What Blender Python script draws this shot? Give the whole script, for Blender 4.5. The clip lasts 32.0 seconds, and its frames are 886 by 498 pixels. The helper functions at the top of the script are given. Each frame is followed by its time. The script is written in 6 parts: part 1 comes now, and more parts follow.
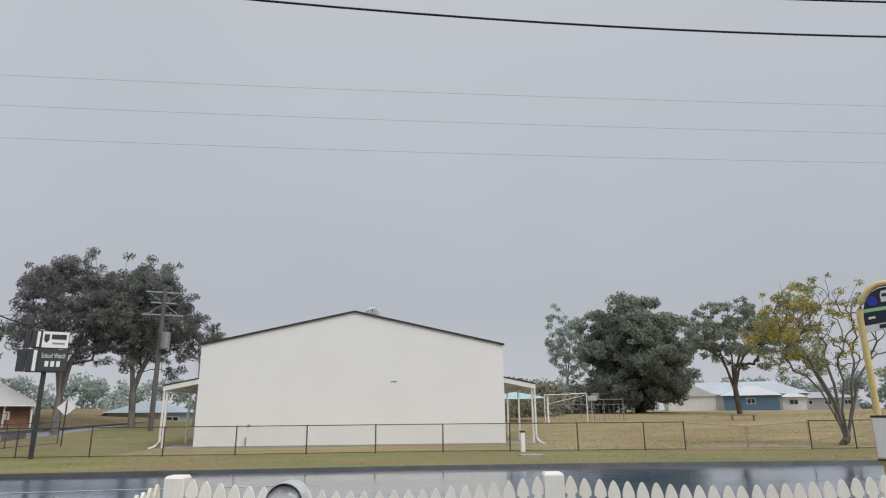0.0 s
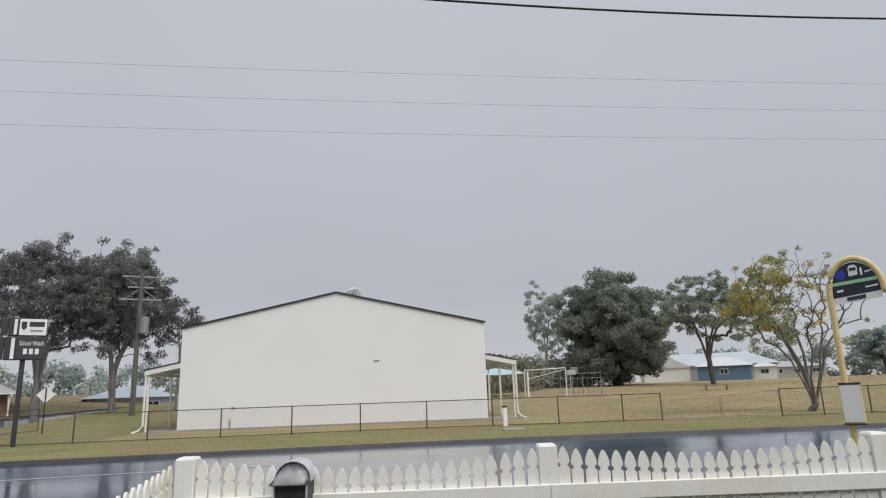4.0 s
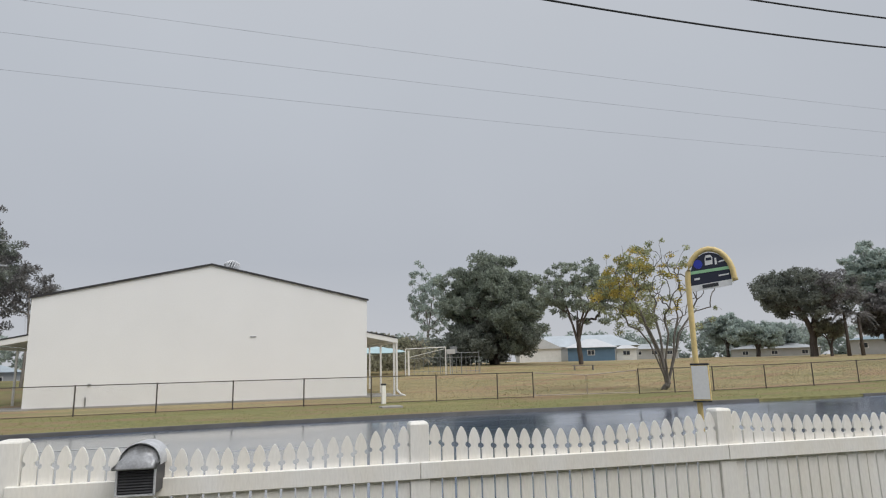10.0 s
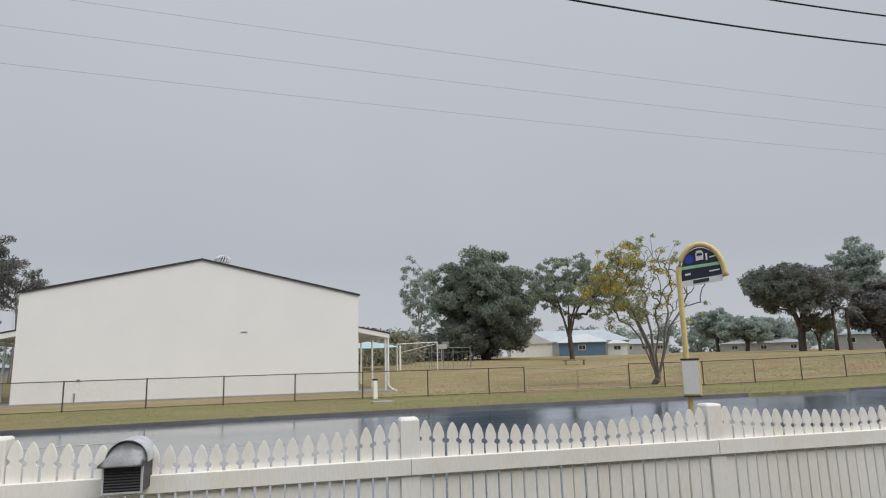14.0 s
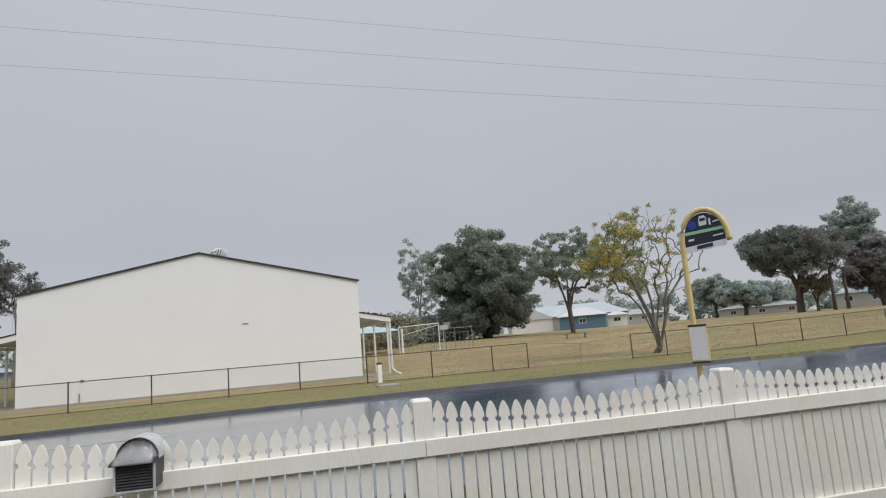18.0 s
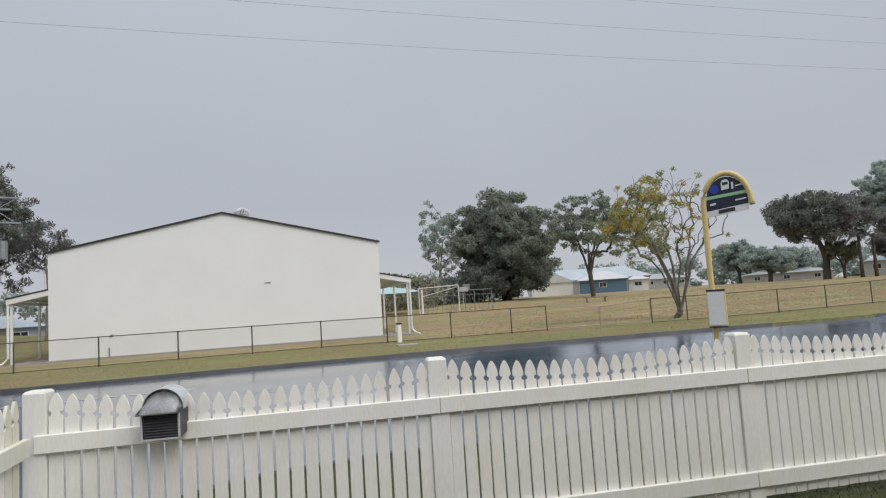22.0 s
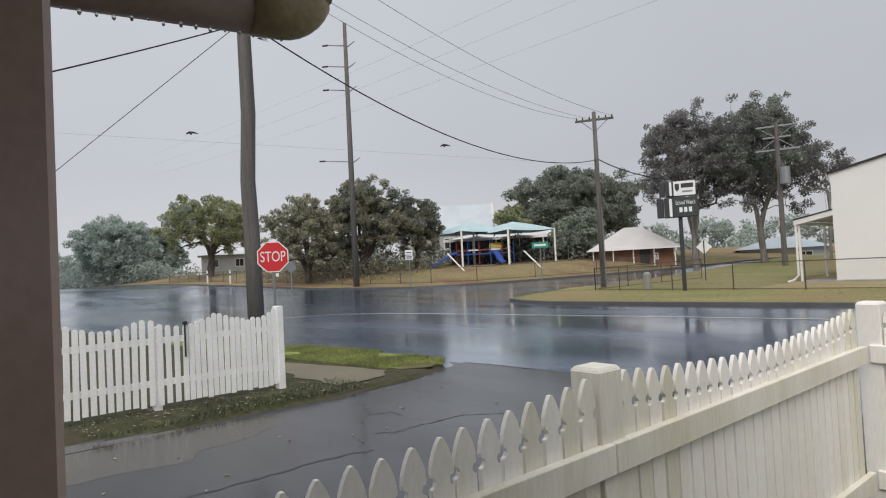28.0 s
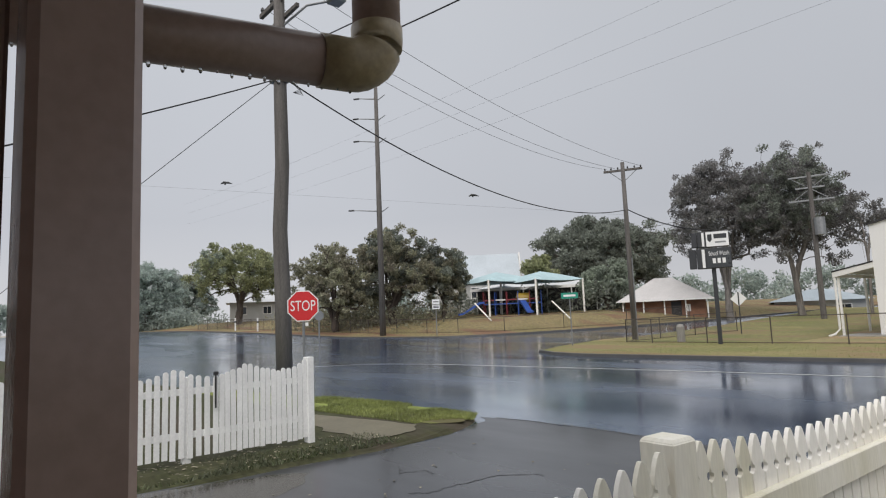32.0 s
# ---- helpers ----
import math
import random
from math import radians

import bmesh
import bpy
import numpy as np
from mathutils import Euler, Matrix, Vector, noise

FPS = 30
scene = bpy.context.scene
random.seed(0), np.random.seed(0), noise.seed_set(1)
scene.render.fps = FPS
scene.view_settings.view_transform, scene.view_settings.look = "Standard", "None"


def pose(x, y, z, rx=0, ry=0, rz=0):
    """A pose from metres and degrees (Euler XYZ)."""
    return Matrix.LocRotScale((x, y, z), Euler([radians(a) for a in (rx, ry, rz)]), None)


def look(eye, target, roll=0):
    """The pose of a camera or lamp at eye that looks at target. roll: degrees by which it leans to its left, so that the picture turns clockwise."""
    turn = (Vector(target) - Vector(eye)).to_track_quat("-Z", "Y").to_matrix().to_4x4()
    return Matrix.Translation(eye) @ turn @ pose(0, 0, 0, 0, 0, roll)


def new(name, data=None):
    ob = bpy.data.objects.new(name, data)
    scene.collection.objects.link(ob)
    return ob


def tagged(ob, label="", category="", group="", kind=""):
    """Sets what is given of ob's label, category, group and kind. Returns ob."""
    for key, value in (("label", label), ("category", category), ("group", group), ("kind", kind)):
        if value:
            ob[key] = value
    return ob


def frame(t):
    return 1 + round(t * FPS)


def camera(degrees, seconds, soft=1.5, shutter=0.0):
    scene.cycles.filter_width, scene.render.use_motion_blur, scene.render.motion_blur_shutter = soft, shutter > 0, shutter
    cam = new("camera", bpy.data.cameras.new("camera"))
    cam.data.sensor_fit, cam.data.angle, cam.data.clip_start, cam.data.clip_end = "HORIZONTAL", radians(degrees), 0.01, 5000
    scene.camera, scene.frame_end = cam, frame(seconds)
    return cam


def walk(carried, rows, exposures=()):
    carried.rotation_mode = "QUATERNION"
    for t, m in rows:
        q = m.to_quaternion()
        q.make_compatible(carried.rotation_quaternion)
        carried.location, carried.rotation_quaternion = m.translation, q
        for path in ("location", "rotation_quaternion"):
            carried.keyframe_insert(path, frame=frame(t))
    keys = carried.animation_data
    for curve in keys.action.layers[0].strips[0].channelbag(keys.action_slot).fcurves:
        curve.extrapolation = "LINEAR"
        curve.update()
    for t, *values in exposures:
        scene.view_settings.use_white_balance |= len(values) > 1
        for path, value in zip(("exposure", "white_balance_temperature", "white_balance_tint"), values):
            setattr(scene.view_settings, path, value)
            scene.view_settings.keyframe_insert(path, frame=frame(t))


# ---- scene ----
cam = camera(71.5, 32.0, soft=1.15)
PATH = [
    (0, (-0.128, 0.143, 1.663), (0.028, 2.07, 2.174), -0.5),
    (0.5, (-0.152, 0.185, 1.65), (-0.052, 2.156, 1.975), -1.3),
    (1, (-0.141, 0.194, 1.657), (-0.112, 2.173, 1.946), -1.3),
    (1.5, (-0.105, 0.194, 1.658), (0.07, 2.154, 2.018), -0.9),
    (2, (-0.105, 0.203, 1.658), (0.169, 2.157, 1.987), 0.2),
    (2.5, (-0.135, 0.161, 1.657), (0.095, 2.099, 2.093), -1.5),
    (4.5, (-0.287, -0.051, 1.676), (-0.051, 1.884, 2.122), -2.2),
    (5, (-0.226, 0.068, 1.668), (0.473, 1.852, 2.241), -4.0),
    (5.5, (-0.179, 0.142, 1.668), (0.524, 1.963, 2.1), -1.8),
    (6, (-0.18, 0.139, 1.673), (0.55, 1.975, 1.983), -1.0),
    (6.5, (-0.185, 0.135, 1.674), (0.455, 1.989, 2.067), -1.6),
    (7, (-0.192, 0.117, 1.677), (0.389, 1.986, 2.086), -1.4),
    (7.5, (-0.176, 0.099, 1.676), (0.446, 1.926, 2.199), -2.4),
    (8, (-0.163, 0.107, 1.666), (0.545, 1.916, 2.143), -2.5),
    (8.5, (-0.179, 0.136, 1.656), (0.501, 1.977, 2.043), -1.4),
    (9, (-0.188, 0.111, 1.661), (0.419, 1.973, 2.062), -1.6),
    (9.5, (-0.191, 0.101, 1.666), (0.343, 1.983, 2.084), -2.0),
    (10, (-0.189, 0.126, 1.662), (0.397, 2.003, 2.027), -1.4),
    (10.5, (-0.183, 0.139, 1.656), (0.428, 2.02, 1.954), -1.4),
    (11, (-0.167, 0.143, 1.66), (0.448, 2.015, 2.002), -1.5),
    (11.5, (-0.173, 0.146, 1.667), (0.455, 2.0, 2.078), -2.4),
    (12, (-0.189, 0.152, 1.669), (0.407, 2.023, 2.048), -2.0),
    (12.5, (-0.186, 0.14, 1.671), (0.451, 1.995, 2.064), -1.6),
    (13, (-0.189, 0.137, 1.666), (0.474, 1.981, 2.065), -1.7),
    (13.5, (-0.184, 0.137, 1.673), (0.416, 2.009, 2.043), -1.6),
    (15.5, (-0.152, 0.228, 1.638), (0.523, 2.083, 1.963), -1.2),
    (16, (-0.302, 0.205, 1.648), (0.351, 2.053, 2.047), -1.9),
    (16.5, (-0.308, 0.101, 1.655), (0.076, 2.008, 2.119), -6.4),
    (17, (-0.269, 0.098, 1.645), (0.014, 2.014, 2.146), -6.3),
    (17.5, (-0.203, 0.202, 1.653), (0.332, 2.091, 2.036), -5.9),
    (18, (-0.197, 0.256, 1.66), (0.427, 2.134, 1.948), -4.6),
    (18.5, (-0.204, 0.217, 1.654), (0.494, 2.072, 1.915), -3.2),
    (19, (-0.211, 0.228, 1.644), (0.522, 2.073, 1.879), -1.7),
    (19.5, (-0.218, 0.206, 1.65), (0.412, 2.084, 1.925), -3.2),
    (20, (-0.2, 0.194, 1.646), (0.315, 2.108, 1.908), -4.7),
    (20.5, (-0.21, 0.195, 1.653), (0.231, 2.131, 1.894), -4.3),
    (21, (-0.212, 0.18, 1.646), (0.136, 2.139, 1.842), -5.1),
    (21.5, (-0.191, 0.208, 1.647), (0.207, 2.16, 1.818), -4.5),
    (22, (-0.173, 0.221, 1.649), (0.382, 2.135, 1.82), -3.7),
    (22.5, (-0.186, 0.22, 1.651), (0.418, 2.116, 1.851), -2.7),
    (23, (-0.187, 0.217, 1.66), (0.414, 2.112, 1.88), -2.2),
    (23.5, (-0.2, 0.227, 1.646), (0.377, 2.128, 1.872), -2.1),
    (24, (-0.222, 0.174, 1.646), (0.182, 2.119, 1.878), -3.2),
    (24.5, (-0.251, 0.217, 1.644), (-0.086, 2.202, 1.827), -3.5),
    (25, (-0.285, 0.194, 1.653), (-0.393, 2.183, 1.83), -3.5),
    (25.5, (-0.285, 0.182, 1.644), (-0.622, 2.146, 1.804), -3.8),
    (26, (-0.33, 0.162, 1.639), (-1.024, 2.03, 1.809), -2.5),
    (26.5, (-0.347, 0.097, 1.612), (-1.474, 1.746, 1.707), -4.3),
    (28.5, (-0.446, 0.071, 1.621), (-1.958, 1.379, 1.688), -2.7),
    (29, (-0.495, 0.078, 1.631), (-1.993, 1.4, 1.698), -3.0),
    (29.5, (-0.515, 0.07, 1.643), (-2.011, 1.391, 1.779), -4.2),
    (30, (-0.559, 0.034, 1.63), (-2.124, 1.27, 1.776), -2.8),
    (30.5, (-0.572, 0.037, 1.63), (-2.155, 1.25, 1.77), -3.3),
    (31, (-0.5642, 0.0394, 1.6390), (-2.1592, 1.2314, 1.8300), -3.5),
    (31.5, (-0.5714, 0.0518, 1.6440), (-2.1664, 1.2438, 1.8270), -3.0),
    (32, (-0.5543, 0.0580, 1.6570), (-2.0963, 1.3120, 1.8790), -2.4),
]
walk(cam, [(t, look(eye, target, roll)) for t, eye, target, roll in PATH], exposures=((0, 0.02, 6540, 10), (6, 0.03, 6540, 10), (17, 0.03, 6550, 10), (24.5, 0.0, 6480, 10), (26, -0.07, 6480, 10), (28, 0.10, 6750, 11), (30.5, 0.11, 6750, 11), (32, 0.07, 6730, 11)))

# ---- light ----
world = bpy.data.worlds.new("overcast")
scene.world = world
world.use_nodes = True
wn, wl = world.node_tree.nodes, world.node_tree.links
wn.clear()
SUN_EL, SUN_AZ = 48.0, 146.0
sky = wn.new("ShaderNodeTexSky")
sky.sky_type = 'NISHITA'
sky.sun_disc = False
sky.sun_elevation, sky.sun_rotation = radians(SUN_EL), radians(SUN_AZ)
sky.air_density, sky.dust_density = 1.0, 6.0
skys = wn.new("ShaderNodeVectorMath")
skys.operation = 'SCALE'
skys.inputs[3].default_value = 0.06
wl.new(sky.outputs[0], skys.inputs[0])
# cloud deck: even grey low down, brighter overhead, with faint cloud texture
coord = wn.new("ShaderNodeTexCoord")
sep = wn.new("ShaderNodeSeparateXYZ")
wl.new(coord.outputs["Generated"], sep.inputs[0])
ramp = wn.new("ShaderNodeValToRGB")
cr = ramp.color_ramp
cr.elements[0].position, cr.elements[0].color = 0.0, (0.56, 0.58, 0.62, 1)
cr.elements[1].position, cr.elements[1].color = 1.0, (1.22, 1.27, 1.34, 1)
for p_, c_ in ((0.16, (0.465, 0.495, 0.55, 1)), (0.42, (0.50, 0.535, 0.59, 1)), (0.62, (0.54, 0.57, 0.62, 1))):
    e_ = cr.elements.new(p_)
    e_.color = c_
wl.new(sep.outputs[2], ramp.inputs[0])
cloud = wn.new("ShaderNodeTexNoise")
cloud.inputs["Scale"].default_value = 1.6
cloud.inputs["Detail"].default_value = 3.0
wl.new(coord.outputs["Generated"], cloud.inputs[0])
cmap = wn.new("ShaderNodeMapRange")
cmap.inputs[3].default_value, cmap.inputs[4].default_value = 0.92, 1.08
wl.new(cloud.outputs[0], cmap.inputs[0])
west = wn.new("ShaderNodeMapRange")
west.interpolation_type = 'SMOOTHSTEP'
west.inputs[1].default_value, west.inputs[2].default_value = -0.3, -1.0
west.inputs[3].default_value, west.inputs[4].default_value = 1.0, 1.15
wl.new(sep.outputs[0], west.inputs[0])
both = wn.new("ShaderNodeMath")
both.operation = 'MULTIPLY'
wl.new(cmap.outputs[0], both.inputs[0])
wl.new(west.outputs[0], both.inputs[1])
deck = wn.new("ShaderNodeVectorMath")
deck.operation = 'SCALE'
wl.new(ramp.outputs[0], deck.inputs[0])
wl.new(both.outputs[0], deck.inputs[3])
blend = wn.new("ShaderNodeMix")
blend.data_type = 'RGBA'
blend.inputs[0].default_value = 0.93
wl.new(skys.outputs[0], blend.inputs[6])
wl.new(deck.outputs[0], blend.inputs[7])
bg = wn.new("ShaderNodeBackground")
bg.inputs[1].default_value = 1.0
wl.new(blend.outputs[2], bg.inputs[0])
wo = wn.new("ShaderNodeOutputWorld")
wl.new(bg.outputs[0], wo.inputs[0])

sun = new("sun", bpy.data.lights.new("sun", 'SUN'))
sun.data.energy, sun.data.angle, sun.data.color = 1.85, radians(50), (1.0, 0.985, 0.965)
sd = Vector((math.sin(radians(SUN_AZ)) * math.cos(radians(SUN_EL)), math.cos(radians(SUN_AZ)) * math.cos(radians(SUN_EL)), math.sin(radians(SUN_EL))))
sun.matrix_world = look(sd * 60, (0, 0, 0))


# ---- materials ----
def mat(name, col, rough=0.6, var=0.15, scale=3.0, fine=40.0, bump=0.15, metal=0.0, col2=None, island=0.0, spec=0.5, rvar=0.1, stretch=(1, 1, 1), trans=0.0, depth=0.01):
    """Base colour with stains at one scale and grain at another, over world-space noise."""
    m = bpy.data.materials.new(name)
    m.use_nodes = True
    nt = m.node_tree
    n, l = nt.nodes, nt.links
    b = n["Principled BSDF"]
    geo = n.new("ShaderNodeNewGeometry")
    mp = n.new("ShaderNodeMapping")
    mp.inputs["Scale"].default_value = stretch
    l.new(geo.outputs["Position"], mp.inputs[0])
    big, small = n.new("ShaderNodeTexNoise"), n.new("ShaderNodeTexNoise")
    big.inputs["Scale"].default_value, small.inputs["Scale"].default_value = scale, fine
    big.inputs["Detail"].default_value, small.inputs["Detail"].default_value = 4, 3
    l.new(mp.outputs[0], big.inputs[0])
    l.new(mp.outputs[0], small.inputs[0])
    mr = n.new("ShaderNodeMapRange")
    mr.inputs[1].default_value, mr.inputs[2].default_value = 0.3, 0.7
    l.new(big.outputs[0], mr.inputs[0])
    mix = n.new("ShaderNodeMix")
    mix.data_type = 'RGBA'
    c2 = col2 or tuple(max(0.0, c * (1 - 2 * var)) for c in col)
    mix.inputs[6].default_value, mix.inputs[7].default_value = (*col, 1), (*c2, 1)
    l.new(mr.outputs[0], mix.inputs[0])
    hsv = n.new("ShaderNodeHueSaturation")
    l.new(mix.outputs[2], hsv.inputs["Color"])
    gr = n.new("ShaderNodeMapRange")
    gr.inputs[1].default_value, gr.inputs[2].default_value = 0.33, 0.67
    gr.inputs[3].default_value, gr.inputs[4].default_value = 1 - var, 1 + var
    l.new(small.outputs[0], gr.inputs[0])
    val = gr.outputs[0]
    if island:
        ir = n.new("ShaderNodeMapRange")
        ir.inputs[3].default_value, ir.inputs[4].default_value = 1 - island, 1 + island
        l.new(geo.outputs["Random Per Island"], ir.inputs[0])
        oi = n.new("ShaderNodeObjectInfo")
        orr = n.new("ShaderNodeMapRange")
        orr.inputs[3].default_value, orr.inputs[4].default_value = 1 - island * 0.4, 1 + island * 0.4
        l.new(oi.outputs["Random"], orr.inputs[0])
        mu, mu2 = n.new("ShaderNodeMath"), n.new("ShaderNodeMath")
        mu.operation = mu2.operation = 'MULTIPLY'
        l.new(val, mu.inputs[0])
        l.new(ir.outputs[0], mu.inputs[1])
        l.new(mu.outputs[0], mu2.inputs[0])
        l.new(orr.outputs[0], mu2.inputs[1])
        val = mu2.outputs[0]
    l.new(val, hsv.inputs["Value"])
    l.new(hsv.outputs[0], b.inputs["Base Color"])
    rr = n.new("ShaderNodeMapRange")
    rr.inputs[3].default_value, rr.inputs[4].default_value = max(0.02, rough - rvar), min(1, rough + rvar)
    l.new(big.outputs[0], rr.inputs[0])
    l.new(rr.outputs[0], b.inputs["Roughness"])
    b.inputs["Metallic"].default_value = metal
    b.inputs["Specular IOR Level"].default_value = spec
    if bump:
        bp = n.new("ShaderNodeBump")
        bp.inputs["Strength"].default_value, bp.inputs["Distance"].default_value = bump, depth
        l.new(small.outputs[0], bp.inputs["Height"])
        l.new(bp.outputs[0], b.inputs["Normal"])
    if trans:
        b.inputs["Transmission Weight"].default_value = trans
    return m


M_WALL = mat("painted_block", (0.79, 0.785, 0.775), 0.7, 0.015, 0.6, 18, 0.12)
M_WHITE = mat("white_gloss_paint", (0.80, 0.79, 0.765), 0.45, 0.05, 2.0, 30, 0.08, island=0.04)
M_WHITE2 = mat("weathered_white_paint", (0.88, 0.88, 0.87), 0.55, 0.05, 3.0, 30, 0.15, island=0.06)
M_CREAM = mat("cream_fence_paint", (0.86, 0.845, 0.81), 0.5, 0.035, 1.3, 25, 0.12, col2=(0.82, 0.785, 0.71), island=0.05, stretch=(3, 3, 0.7))
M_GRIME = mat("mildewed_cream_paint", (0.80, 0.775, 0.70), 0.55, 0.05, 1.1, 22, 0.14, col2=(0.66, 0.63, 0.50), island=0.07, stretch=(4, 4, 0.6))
M_ROOF = mat("white_metal_roof", (0.60, 0.61, 0.62), 0.45, 0.06, 0.5, 8, 0.05)
M_ROOFWARM = mat("pale_fibre_roof", (0.55, 0.53, 0.52), 0.7, 0.06, 0.8, 8, 0.1)
M_ROOFGREY = mat("weathered_metal_roof", (0.40, 0.42, 0.44), 0.5, 0.08, 0.5, 8, 0.05)
M_ROOFBLUE = mat("blue_grey_metal_roof", (0.25, 0.33, 0.38), 0.45, 0.08, 0.4, 8, 0.05)
M_ROOFPALE = mat("pale_blue_grey_metal_roof", (0.48, 0.53, 0.57), 0.45, 0.08, 0.4, 8, 0.05)
M_ROOFSLATE = mat("pale_slate_metal_roof", (0.36, 0.42, 0.46), 0.45, 0.08, 0.4, 8, 0.05)
M_VENT = mat("bright_zinc_vent", (0.62, 0.63, 0.65), 0.4, 0.08, 4, 40, 0.05, metal=0.3)
M_TRIM = mat("dark_roof_trim", (0.03, 0.028, 0.03), 0.5, 0.1, 2, 20, 0.05)
M_GATE = mat("pale_weathered_gate_pipe", (0.42, 0.36, 0.30), 0.6, 0.15, 4, 60, 0.05)
M_GALV = mat("galvanised_steel", (0.30, 0.31, 0.32), 0.5, 0.12, 4, 60, 0.05, metal=0.6)
M_RUST = mat("weathered_fence_pipe", (0.095, 0.08, 0.07), 0.65, 0.2, 5, 60, 0.1, metal=0.2)
M_MESH = mat("chain_link_wire", (0.16, 0.15, 0.14), 0.6, 0.1, 3, 40, 0.0, metal=0.3)
M_POLE = mat("grey_weathered_timber_pole", (0.15, 0.138, 0.13), 0.85, 0.2, 2.2, 30, 0.6, stretch=(4, 4, 0.35), depth=0.02)
M_CONC = mat("concrete", (0.36, 0.345, 0.32), 0.8, 0.12, 1.5, 40, 0.2)
M_KERB = mat("wet_stained_kerb", (0.06, 0.058, 0.057), 0.5, 0.2, 1.5, 30, 0.2)
M_DARK = mat("dark_metal", (0.03, 0.03, 0.032), 0.45, 0.1, 4, 40, 0.05)
M_WIRE = mat("black_cable", (0.018, 0.018, 0.02), 0.6, 0.1, 4, 40, 0.0)
M_WIRETHIN = mat("bare_aluminium_cable", (0.16, 0.165, 0.175), 0.5, 0.1, 4, 40, 0.0)
M_YELLOW = mat("yellow_enamel", (0.78, 0.60, 0.27), 0.4, 0.06, 3, 30, 0.04)
M_CYAN = mat("turquoise_shade_cloth", (0.40, 0.54, 0.57), 0.8, 0.06, 1.0, 30, 0.1)
M_BRICK = mat("brown_brick", (0.27, 0.135, 0.085), 0.8, 0.2, 1.5, 30, 0.2)
M_BLUEWALL = mat("blue_weatherboard", (0.12, 0.21, 0.31), 0.7, 0.06, 1.0, 20, 0.1)
M_PALE = mat("pale_house_wall", (0.46, 0.46, 0.45), 0.7, 0.05, 1.0, 20, 0.1)
M_GLASS = mat("dark_window_glass", (0.03, 0.035, 0.045), 0.12, 0.05, 2, 20, 0.0, spec=0.8)
M_RED = mat("red_reflective_sheet", (0.62, 0.025, 0.03), 0.4, 0.04, 3, 30, 0.0)
M_SIGNW = mat("white_reflective_sheet", (0.80, 0.80, 0.80), 0.4, 0.03, 3, 30, 0.0)
M_SIGNGREY = mat("grey_sign_back", (0.24, 0.25, 0.26), 0.4, 0.05, 3, 30, 0.0, metal=0.4)
M_NAVY = mat("navy_sign_face", (0.018, 0.022, 0.045), 0.4, 0.05, 3, 30, 0.0)
M_BLUE = mat("royal_blue_sign", (0.03, 0.05, 0.42), 0.4, 0.05, 3, 30, 0.0)
M_LIME = mat("pale_green_stripe", (0.34, 0.62, 0.36), 0.4, 0.05, 3, 30, 0.0)
M_GREENSIGN = mat("green_street_sign", (0.02, 0.28, 0.20), 0.4, 0.05, 3, 30, 0.0)
M_CHAR = mat("charcoal_sign_box", (0.035, 0.037, 0.042), 0.45, 0.08, 3, 30, 0.05)
M_LED = mat("unlit_message_panel", (0.05, 0.055, 0.06), 0.3, 0.08, 3, 30, 0.0)
M_BROWN = mat("dark_brown_enamel", (0.37, 0.265, 0.235), 0.24, 0.05, 2.0, 60, 0.03)
M_PIPE = mat("brown_pvc_pipe", (0.33, 0.235, 0.20), 0.33, 0.08, 3.0, 60, 0.03)
M_PIPE2 = mat("tan_pvc_elbow", (0.42, 0.33, 0.21), 0.35, 0.12, 5.0, 60, 0.03, col2=(0.33, 0.265, 0.155))
M_WATER = mat("water_drop", (0.75, 0.78, 0.8), 0.05, 0.0, 3, 30, 0.0, trans=0.9)
M_ZINC = mat("letterbox_zinc", (0.66, 0.67, 0.69), 0.36, 0.12, 12, 80, 0.06, metal=0.25)
M_BLACK = mat("black_louvre", (0.035, 0.035, 0.038), 0.45, 0.1, 4, 40, 0.05)
M_GREEN1 = mat("fig_leaves", (0.28, 0.305, 0.26), 0.55, 0.2, 0.8, 9, 0.0, col2=(0.20, 0.22, 0.19), island=0.39, spec=0.4)
# Lighter than fig_leaves: the haze before these trees is put into the colour.
M_GREEN5 = mat("haze_lightened_leaves", (0.40, 0.45, 0.36), 0.55, 0.2, 0.8, 9, 0.0, col2=(0.28, 0.32, 0.27), island=0.35, spec=0.4)
M_GREEN2 = mat("gum_leaves", (0.30, 0.305, 0.29), 0.5, 0.2, 0.8, 9, 0.0, col2=(0.20, 0.185, 0.19), island=0.35, spec=0.4)
M_GREEN3 = mat("bright_green_leaves", (0.50, 0.52, 0.32), 0.5, 0.2, 0.8, 9, 0.0, col2=(0.26, 0.29, 0.15), island=0.35, spec=0.4)
M_GREEN4 = mat("brown_green_leaves", (0.36, 0.37, 0.26), 0.6, 0.2, 0.8, 9, 0.0, col2=(0.26, 0.235, 0.185), island=0.35, spec=0.4)
# Distant foliage: air haze is mixed into this pale leaf colour.
M_HAZE = mat("haze_paled_leaves", (0.46, 0.53, 0.49), 0.6, 0.15, 0.8, 9, 0.0, island=0.24, spec=0.4)
M_GOLD = mat("yellowing_leaves", (0.62, 0.47, 0.15), 0.5, 0.2, 1.0, 9, 0.0, col2=(0.36, 0.34, 0.10), island=0.32, spec=0.15)
M_BARK = mat("grey_brown_bark", (0.13, 0.105, 0.09), 0.85, 0.25, 2.5, 30, 0.7, stretch=(3, 3, 0.6), depth=0.02)
M_BARKGREY = mat("smooth_grey_bark", (0.19, 0.17, 0.15), 0.8, 0.2, 2.5, 30, 0.5, stretch=(3, 3, 0.6), depth=0.01)
